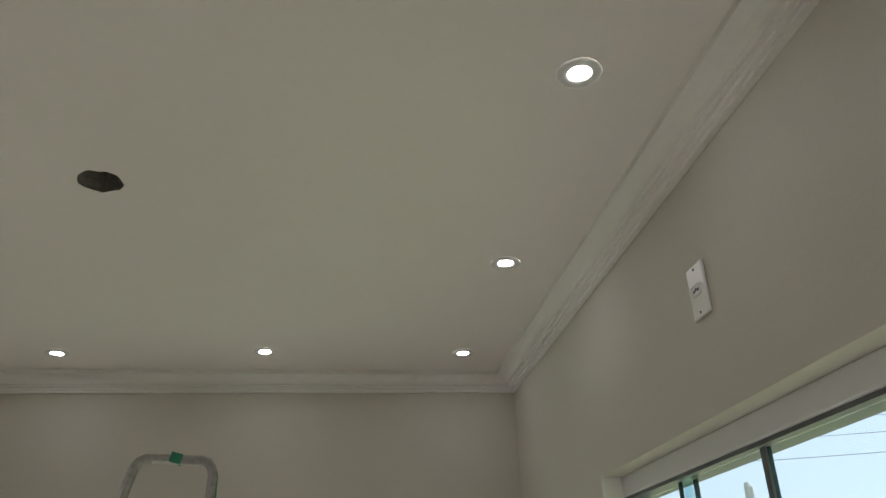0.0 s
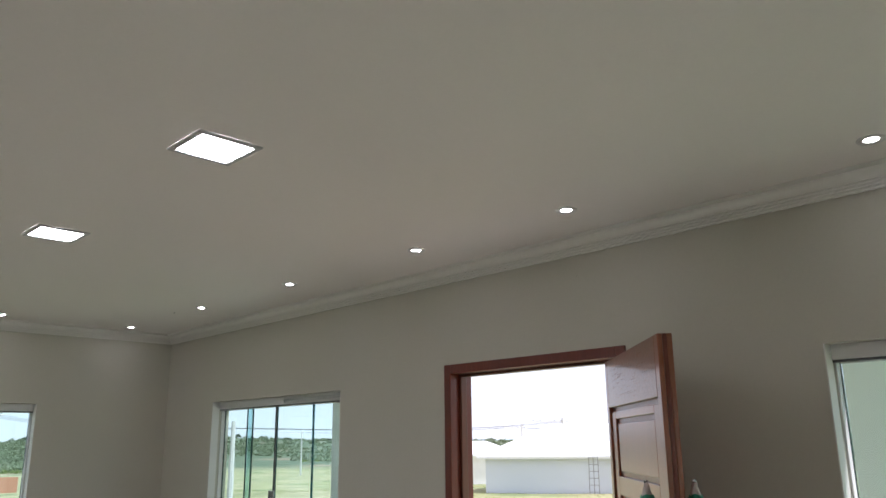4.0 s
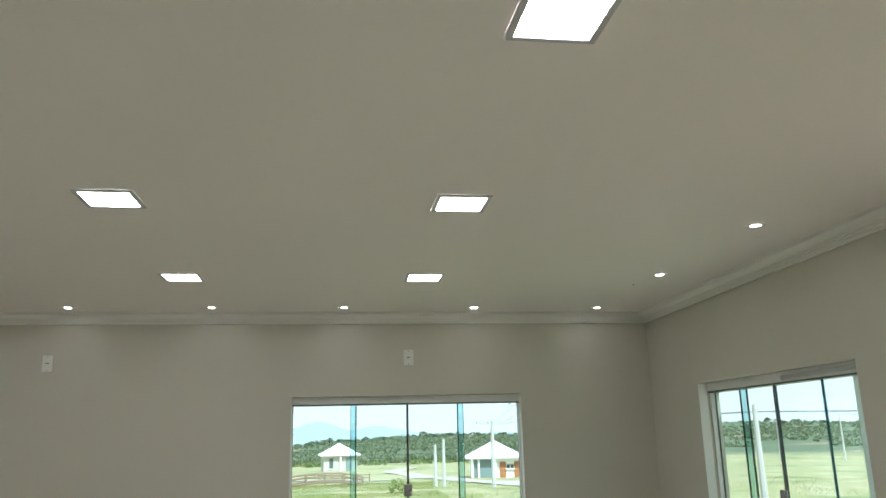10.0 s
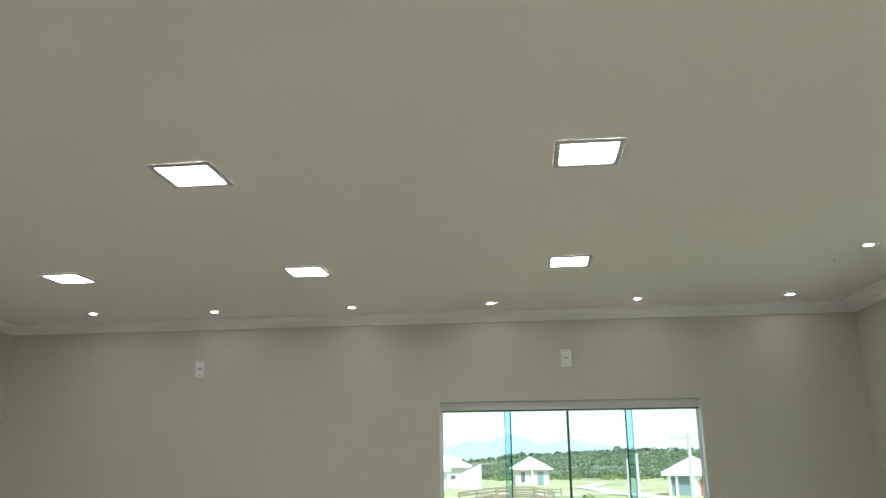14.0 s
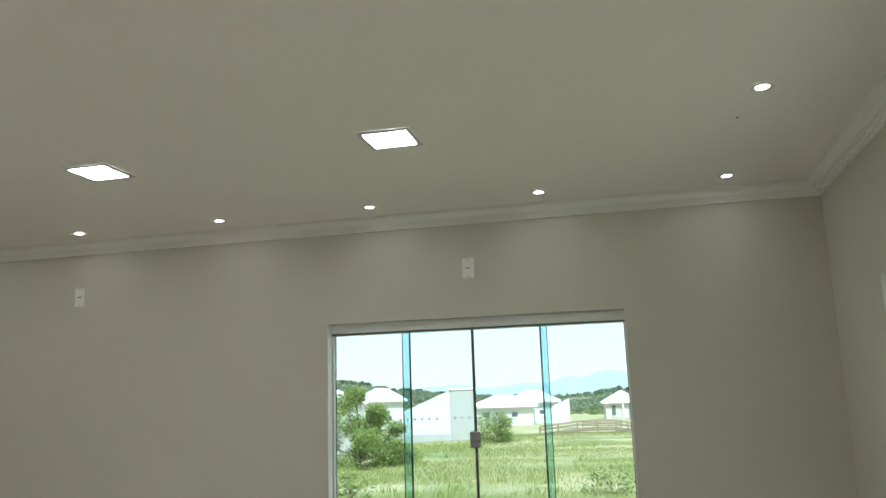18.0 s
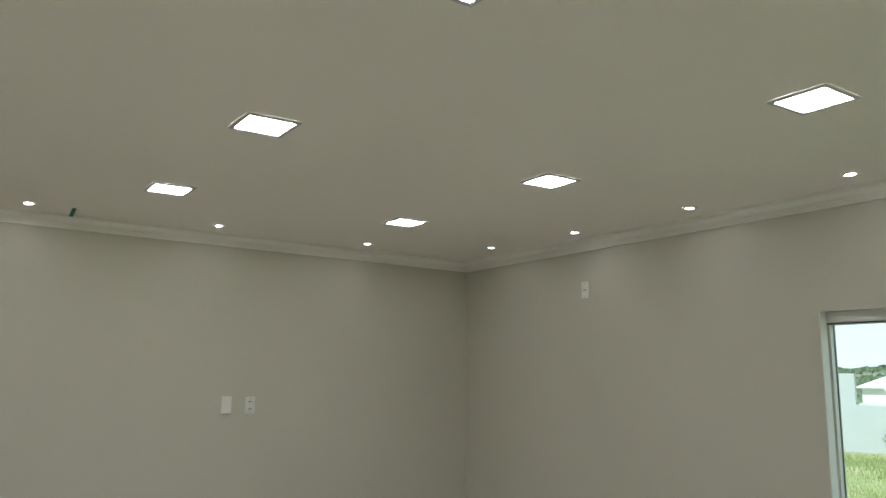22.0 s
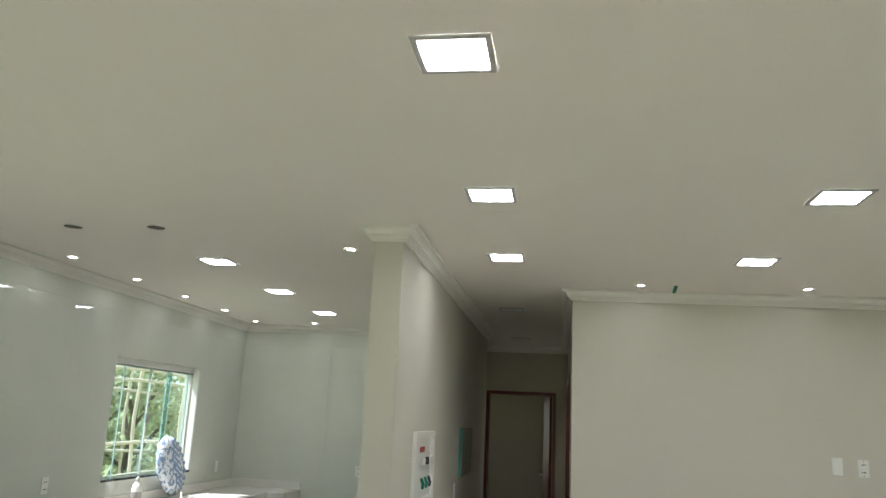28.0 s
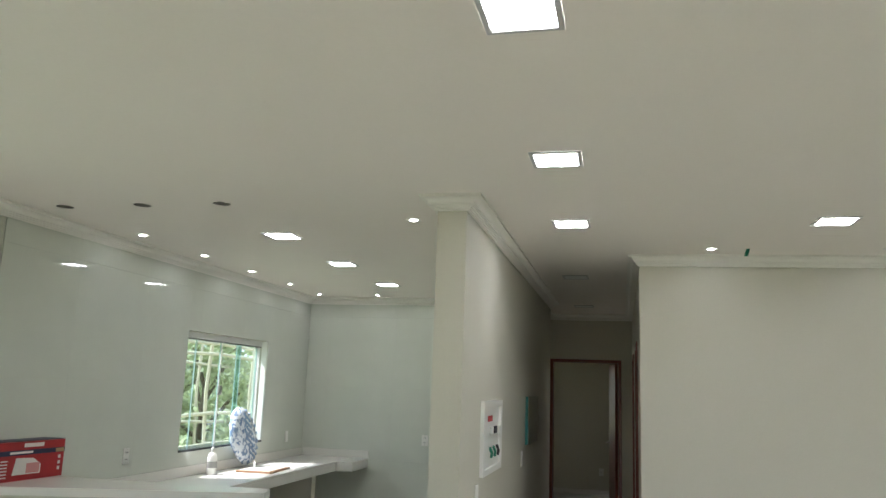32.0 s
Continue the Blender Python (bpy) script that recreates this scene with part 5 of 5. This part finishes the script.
for i, (x, y) in enumerate(fp):
    z = field_z(x, y)
    part("post", block((x - 0.05, y - 0.05, z - 0.2), (x + 0.05, y + 0.05, z + 0.6)), RAILWOOD, fence)
for (x, y), (u, v) in zip(fp, fp[1:]):
    for h in (0.28, 0.52):
        part("rail", tube([(x, y, field_z(x, y) + h), (u, v, field_z(u, v) + h)], 0.03, 6), RAILWOOD, fence)

# power poles with crossarms, wires between them
POLE = material("concrete_pole", (0.52, 0.51, 0.49), 0.85, grain=0.08, stain=0.1)
WIRE = material("wire", (0.05, 0.05, 0.05), 0.7)
tops = []


def pole(px, py, yaw, dist, top_elev, arm=1.0, label="grey concrete power pole with a crossarm", shift=0.0):
    x, y = out_from(px, py, yaw, dist)
    z0 = field_z(x, y)
    zt_ = 1.65 + dist * math.tan(radians(top_elev))
    p = thing("power_pole", label, "pole", pose(x, y, z0 - 0.3, 0, 0, yaw + 25), group="power poles")
    h = zt_ - z0 + 0.3
    part("mast", tube([(0, 0, 0), (0, 0, h * 0.5), (0, 0, h)], [0.13, 0.11, 0.08], 8), POLE, p)
    if arm:
        part("crossarm", block((shift - arm, -0.04, h - 0.31), (shift + arm, 0.04, h - 0.23)), POLE, p)
        for i in (-0.9, -0.45, 0.45, 0.9):
            part("insulator", lathe([(0.03, 0.0), (0.035, 0.05), (0.02, 0.1), (0, 0.11)], 8), PANE_DARK, p).matrix_basis = pose(shift + i * arm, 0, h - 0.229)
    tops.append((x, y, zt_))


pole(-1.607, 1.994, 78.62, 45, 1.1, 0.5, shift=-0.5)
pole(-1.6, 1.8, 75.9, 40, 2.45, 0.9)
pole(-1.607, 1.994, 82.8, 48, -0.6, 0, "plain pale concrete roadside post")
pole(-1.607, 1.994, 82.19, 48, -0.22, 0, "plain pale concrete roadside post")
pole(-1.607, 1.994, 59.15, 120, 0.62, 0.7)
pole(-1.607, 1.994, 60.4, 30, 1.63, 0, "pale concrete street pole without a crossarm")
pole(-1.607, 1.994, 55.33, 120, 0.88, 1.1, shift=-1.0)
pole(-0.95, 1.4, 39.35, 66, 1.2, 0.8, shift=-0.8)
pole(-0.95, 1.4, 36.4, 62, 1.58, 1.3, shift=-1.3)
pole(-0.5, 1.1, 3.2, 60, 1.2, 0, "slender pale wooden fence post")
pole(-0.5, 1.1, -1.0, 64, 1.3, 0, "slender pale wooden fence post")
pole(-3.5, 3.7, 102.3, 260, 1.47, 0, "slender distant steel radio mast")
for i, j in ((0, 1), (1, 5), (5, 8), (7, 8), (6, 7)):
    a, b_ = Vector(tops[i]), Vector(tops[j])
    for s in (-0.6, 0.0, 0.6):
        side = (b_ - a).cross(Vector((0, 0, 1))).normalized() * s
        pts = [a.lerp(b_, k / 8) + side + Vector((0, 0, -0.25 - 1.2 * (k / 8) * (1 - k / 8))) for k in range(9)]
        solid("power_line", tube(pts, 0.007, 5), WIRE, "thin sagging power line between poles", "cable", group="power lines")
GREYSTEEL = material("grey_steel", (0.25, 0.26, 0.27), 0.5, metal=0.4, grain=0.1)
lx, ly = out_from(-1.2, 1.5, 34.2, 44.3)
lz = field_z(lx, ly) - 0.1
tower = thing("steel_ladder", "grey lattice ladder standing against a house wall", "ladder", pose(lx, ly, lz, 0, 0, 28))
for s in (-0.27, 0.0, 0.27):
    part("rail", tube([(s, 0, 0), (s * 0.9, 0.12, 2.1)], 0.022, 6), GREYSTEEL, tower)
for k in range(6):
    part("rung", tube([(-0.27, 0.02 * k - 0.03, 0.25 + 0.36 * k), (0.27, 0.02 * k - 0.03, 0.25 + 0.36 * k)], 0.016, 6), GREYSTEEL, tower)
# unfinished concrete frame next door: a bare post and a beam on posts
x, y = out_from(-0.48, 1.02, -28.5, 9)
bm = bmesh.new()
gz = field_z(x, y)
hz = 1.62 + 9 * math.tan(radians(7.7)) - gz
tube([(0, 0, 0), (0.01, 0, hz * 0.5), (0, 0.01, hz * 0.8), (-0.01, 0, hz - 0.05), (-0.02, 0.01, hz)], [0.052, 0.05, 0.047, 0.045, 0.025], 10, bm)
solid("concrete_post", bm, POLE, "slim grey concrete post with a broken top", "post", m=pose(x, y, gz))
# concrete beam next door; the posts under it are added as support
fr = thing("unfinished_carport", "unfinished grey concrete frame with bare posts", "carport")
fpts = [out_from(-0.48, 1.02, yw, dd) for yw, dd in ((-30.3, 9.6), (-37.0, 9.3), (-44.0, 9.4))]
zb = 1.62 + 9.5 * math.tan(radians(3.75))
for px, py in fpts:
    part("post", block((px - 0.07, py - 0.07, field_z(px, py) - 0.1), (px + 0.07, py + 0.07, zb - 0.0005)), POLE, fr)
d = Vector((fpts[2][0] - fpts[0][0], fpts[2][1] - fpts[0][1], 0))
ang = math.degrees(math.atan2(d.y, d.x))
part("beam", block((-0.15, -0.12, 0), (d.length + 0.6, 0.12, 0.10), 0.01, Matrix.Translation((fpts[0][0], fpts[0][1], zb)) @ pose(0, 0, 0, 0, 0, ang)), POLE, fr, "rough concrete beam")
for e, d in ((8.9, 40), (10.2, 44), (11.3, 48)):
    x, y = out_from(-0.49, 1.0, -30, d)
    solid("power_line", tube([(x - 30, y + 6, 1.6 + d * math.tan(radians(e)) + 1), (x, y, 1.6 + d * math.tan(radians(e))), (x + 30, y - 6, 1.6 + d * math.tan(radians(e)) + 1)], 0.015, 5),
          WIRE, "thin power line in the sky", "cable", group="power lines")


# ---- plants ----
LEAF = leafy("bush_leaves", (0.21, 0.29, 0.105))
LEAF_DARK = leafy("dark_leaves", (0.12, 0.18, 0.07))
# paler leaf copy: strong outdoor light is put into its colour
LEAF_LIT = leafy("brightened_leaves", (0.38, 0.43, 0.29))
BARK = material("bark", (0.12, 0.09, 0.06), 0.9, grain=0.3, grain_scale=20, bump=0.6)


def leaf_cloud(blobs, count, size, rng):
    vs, fs = [], []
    for _ in range(count):
        cx, cy, cz, r = rng.choice(blobs)
        while True:
            d = Vector((rng.uniform(-1, 1), rng.uniform(-1, 1), rng.uniform(-1, 1)))
            if 0.25 < d.length < 1:
                break
        d *= r * (0.72 + 0.4 * rng.random())
        c = Vector((cx, cy, cz)) + Vector((d.x, d.y, d.z * 0.8))
        u = Vector((rng.uniform(-1, 1), rng.uniform(-1, 1), rng.uniform(-0.7, 0.7))).normalized() * size * rng.uniform(0.6, 1.4)
        v = u.cross(Vector((rng.uniform(-1, 1), rng.uniform(-1, 1), 1))).normalized() * size * 0.45
        k = len(vs)
        vs += [c - u, c + v, c + u, c - v]
        fs.append((k, k + 1, k + 2, k + 3))
    me = bpy.data.meshes.new("crown")
    me.from_pydata([tuple(q) for q in vs], [], fs)
    return me


def tree(x, y, height, width, label, seed, leaves=1600, leaf=0.10, mat=LEAF, name="tree", low=0.25, z=None):
    rng = random.Random(seed)
    t = thing(name, label, "tree" if name == "tree" else "shrub", pose(x, y, (field_z(x, y) if z is None else z) - 0.05))
    bm = tube([(0, 0, 0), (0.05 * height * 0.3, 0.02, height * 0.25), (0.02, -0.03, height * 0.6)], [0.035 * height * 0.5, 0.028 * height * 0.5, 0.008 * height], 8)
    blobs = []
    for i in range(9):
        a = 2.4 * i + rng.uniform(-0.4, 0.4)
        h = height * (low + (0.92 - low) * (i + 0.5) / 9)
        spread = width / 2 * (1.0 - 0.55 * abs((i + 0.5) / 9 - 0.35)) * rng.uniform(0.55, 0.95)
        p = (spread * math.cos(a), spread * math.sin(a), h)
        tube([(0.02, 0, h * 0.5), (p[0] * 0.5, p[1] * 0.5, h * 0.8), p], [0.012 * height, 0.008 * height, 0.004 * height], 5, bm)
        blobs.append((*p, width * rng.uniform(0.16, 0.27)))
    part("trunk", bm, BARK, t)
    me = leaf_cloud(blobs, leaves, leaf, rng)
    me.materials.append(mat)
    crown = new("crown", me)
    crown.parent = t
    return t


def tree_at(px, py, yaw, dist, *a, **k):
    x, y = out_from(px, py, yaw, dist)
    return tree(x, y, *a, **k)


tree_at(-3.5, 3.7, 110.3, 26, 2.75, 2.7, "bushy green tree with feathery open crown", 1, 11000, 0.052, low=0.03)
tree_at(-3.5, 3.7, 108.8, 27, 1.9, 2.3, "dense green bush beside a taller tree", 2, 8000, 0.05, low=0.02)
tree_at(-3.5, 3.7, 113.8, 27, 1.35, 2.0, "dark rounded shrub by a wall", 3, 6000, 0.045, LEAF_DARK, "shrub", 0.02)
tree_at(-3.5, 3.7, 100.0, 42, 1.55, 2.3, "rounded green bush by a white wall", 4, 5000, 0.06, LEAF, "shrub", 0.02)
tree_at(-3.5, 3.7, 111.5, 15.5, 0.75, 1.0, "small weedy shrub in the grass", 5, 500, 0.05, LEAF, "shrub", 0.02)
tree_at(-3.5, 3.7, 92.5, 17, 0.6, 1.2, "small weedy shrub in the grass", 6, 500, 0.05, LEAF, "shrub", 0.02)
tree_at(-2.9, 3.2, 87.0, 40, 0.8, 1.1, "small round shrub in the field", 7, 400, 0.07, LEAF, "shrub", 0.02)
for i, (x, y, h) in enumerate(((5.5, -11.0, 4.6), (8.2, -13.5, 5.5), (4.2, -15.0, 5.0), (7.0, -17.5, 6.5), (10.5, -10.5, 5.2), (11.5, -18.0, 7.0), (6.0, -8.8, 3.0))):
    tree(x, y, h, h * 0.85, "tall green tree behind the kitchen window", 20 + i, 4200, 0.10, LEAF_LIT, low=0.05)
# timber scaffold outside the kitchen window
POLEWOOD = material("pale_timber", (0.55, 0.47, 0.36), 0.8, grain=0.2, grain_scale=8)
sc = thing("scaffold", "rough timber scaffold poles outside the kitchen", "scaffold")
for x, y in ((3.0, -5.6), (3.05, -6.9), (3.0, -8.3), (4.6, -7.4), (4.7, -9.4)):
    part("upright", tube([(x, y, field_z(x, y) - 0.1), (x + 0.06, y + 0.05, 1.4), (x + 0.02, y - 0.04, 3.0)], 0.03, 8), POLEWOOD, sc)
for h, x in ((0.55, 2.93), (1.02, 2.93), (1.95, 2.93), (2.12, 2.93), (0.8, 4.53), (1.9, 4.53)):
    part("crossbar", tube([(x, -4.6, h), (x + 0.04, -7.0, h + 0.05), (x + 0.02, -10.4, h - 0.06)], 0.027, 8), POLEWOOD, sc)

# tufts of grass and far woods
rng = np.random.default_rng(7)


def cloth(name, vs, n, mat, label, category):
    """One mesh of loose n-sided faces."""
    me = bpy.data.meshes.new(name)
    k = len(vs) // n
    me.vertices.add(len(vs))
    me.vertices.foreach_set("co", vs.astype(np.float32).ravel())
    me.loops.add(k * n)
    me.loops.foreach_set("vertex_index", np.arange(k * n, dtype=np.int32))
    me.polygons.add(k)
    me.polygons.foreach_set("loop_start", np.arange(0, k * n, n, dtype=np.int32))
    me.update(calc_edges=True)
    me.materials.append(mat)
    return tagged(new(name, me), label, category, kind="stuff")


N = 300000
yaw = np.radians(np.where(rng.random(N) < 0.72, rng.uniform(84, 121, N), rng.uniform(-8, 84, N)))
d = 7 + 48 * rng.random(N) ** 1.5
x, y = -3.5 - d * np.sin(yaw), 3.2 + d * np.cos(yaw)
tone = np.array([noise.noise((u * 0.3, v * 0.3, 5)) for u, v in zip(x, y)])
keep = ((x < -8.6) | (y > 6.4)) & (tone > -0.35 + 0.5 * rng.random(N) - 0.25)
x, y, d, tone = x[keep], y[keep], d[keep], tone[keep]
z = np.array([field_z(u, v) for u, v in zip(x, y)])
N = len(x)
h = rng.uniform(0.03, 0.10, N) * (1.0 + 0.8 * tone)
a, w, lean = rng.uniform(0, 6.28, N), 0.003 + d * 0.00025, rng.uniform(0.02, 0.10, N)
vs = np.empty((N, 3, 3))
vs[:, 0] = np.stack([x - w * np.cos(a), y - w * np.sin(a), z - 0.02], 1)
vs[:, 1] = np.stack([x + w * np.cos(a), y + w * np.sin(a), z - 0.02], 1)
vs[:, 2] = np.stack([x + lean * np.sin(a), y - lean * np.cos(a), z + h], 1)
cloth("grass", vs.reshape(-1, 3), 3, leafy("grass_blades", (0.295, 0.33, 0.13), 0.27, 0.22), "tall uneven meadow grass", "grass")


# taller weed tufts
bits = []
for yw, dist, k in ((107.0, 30, 60), (104.5, 38, 70), (101.5, 40, 45), (110.5, 24, 60), (98.5, 44, 40), (94.5, 36, 30), (113.5, 22, 50), (97, 20, 25), (105, 18, 25), (91, 24, 20), (84, 34, 16), (86, 52, 16)):
    for _ in range(k // 2):
        x, y = out_from(-3.5, 3.7, yw + rng.normal() * 1.6, dist + rng.normal() * 2.0)
        m = 40
        a, h = rng.uniform(0, 6.28, m), rng.uniform(0.08, 0.27, m)
        px, py = x + rng.normal(size=m) * 0.16, y + rng.normal(size=m) * 0.16
        z = field_z(x, y)
        w, lean = 0.012, rng.uniform(0.03, 0.2, m)
        bits.append(np.stack([np.stack([px - w * np.cos(a), py - w * np.sin(a), np.full(m, z - 0.02)], 1), np.stack([px + w * np.cos(a), py + w * np.sin(a), np.full(m, z - 0.02)], 1),
                              np.stack([px + lean * np.sin(a), py - lean * np.cos(a), z + h], 1)], 1))
cloth("weeds", np.concatenate(bits).reshape(-1, 3), 3, leafy("weed_blades", (0.29, 0.35, 0.12), 0.3), "taller green weed tufts in the meadow", "weeds")


def woods(count, near, depth, r0, r1, leaves, size, mat, label, gap):
    out = []
    for _ in range(count):
        t = rng.random()
        yaw = rng.uniform(70, 121) if t < 0.5 else rng.uniform(-42, 70)
        if yaw < 4 and rng.random() < 0.35:
            continue
        dist = along(WOOD_EDGE, yaw) + near + depth * rng.random() ** 1.25
        x, y = out_from(-2.5, 2.5, yaw, dist)
        if noise.noise((x * 0.02, y * 0.02, 1.0)) < gap:
            continue
        r = rng.uniform(r0, r1) * (0.8 + 0.4 * noise.noise((x * 0.05, y * 0.05, 4)))
        q = rng.normal(size=(leaves, 3))
        q /= np.linalg.norm(q, axis=1)[:, None]
        q *= (r * (0.6 + 0.45 * rng.random(leaves)))[:, None]
        q[:, 2] = np.abs(q[:, 2]) * 0.95 + 0.12 * r
        c = q + np.array([x, y, field_z(x, y) - 0.1])
        u = rng.normal(size=(leaves, 3))
        u /= np.linalg.norm(u, axis=1)[:, None]
        v = np.cross(u, rng.normal(size=(leaves, 3)))
        v /= np.linalg.norm(v, axis=1)[:, None]
        s = (size * rng.uniform(0.6, 1.4, leaves) * (0.7 + dist / 500))[:, None]
        out.append(np.stack([c - u * s, c + v * s * 0.6, c + u * s, c - v * s * 0.6], 1))
    cloth("woods", np.concatenate(out).reshape(-1, 3), 4, mat, label, "woods")


# leaf colour of the far belt is greyed to imitate distance haze
woods(15000, 0, 300, 0.8, 2.0, 28, 0.34, leafy("hazed_leaves", (0.185, 0.235, 0.155), 0.38, 0.05), "distant belt of dense green trees", -0.35)
woods(900, -8, 30, 0.4, 1.1, 45, 0.2, leafy("hedge_leaves", (0.20, 0.27, 0.10), 0.4), "pale green scrub along the edge of the woods", -0.2)
woods(300, 270, 45, 1.2, 2.6, 70, 0.4, leafy("ridge_leaves", (0.12, 0.155, 0.11), 0.4), "scattered taller trees along the ridge", 0.0)

# ---- kitchen wall tiles, one by one ----
TS = 0.82


def tile_run(parent, axis, plane, out, a0, a1, z0, z1, hole=None):
    cells, meshes = [], {}
    n = 0
    a = a0
    while a < a1 - 0.02:
        e = min(a + TS, a1)
        z = z0
        while z < z1 - 0.02:
            t = min(z + TS, z1)
            rects = [(a, e, z, t)]
            if hole and a < hole[1] and e > hole[0] and z < hole[3] and t > hole[2]:
                h0, h1 = max(a, hole[0]), min(e, hole[1])
                rects = [(a, h0, z, t), (h1, e, z, t), (h0, h1, z, min(t, hole[2])), (h0, h1, max(z, hole[3]), t)]
            cells += [r for r in rects if r[1] - r[0] > 0.02 and r[3] - r[2] > 0.02]
            z = t
        a = e
    for s, e, z, t in cells:
        key = (round(e - s, 3), round(t - z, 3))
        if key not in meshes:
            g = 0.0003
            w, h = key
            bm = block((g, 0, g), (w - g, 0.008, h - g), 0.0002)
            meshes[key] = mesh_of("tile", bm, TILE)
        ob = new("tile", meshes[key])
        ob.parent = parent
        ob.matrix_basis = pose(plane, s, z, 0, 0, 90) if axis == "y" else pose(e, plane, z, 0, 0, 180)
        if axis == "x":
            ob.matrix_basis = pose(s, plane, z, 0, 0, 0)
    return cells


tiles_e = tagged(new("tiled_wall_east"), "large glossy pale grey wall tiles of the kitchen", "wall tiles", kind="structure")
tile_run(tiles_e, "y", EAST - 0.0015, -1, KITCHEN_S + 0.01, 0.60, FL, CE, (WIN_K[0], WIN_K[1], WIN_K[2], WIN_K[3]))
tiles_s = tagged(new("tiled_wall_south"), "large glossy pale grey wall tiles of the kitchen", "wall tiles", kind="structure")
tile_run(tiles_s, "x", KITCHEN_S + 0.0015, 1, KITCHEN_W + 0.002, EAST - 0.0105, FL, CE)
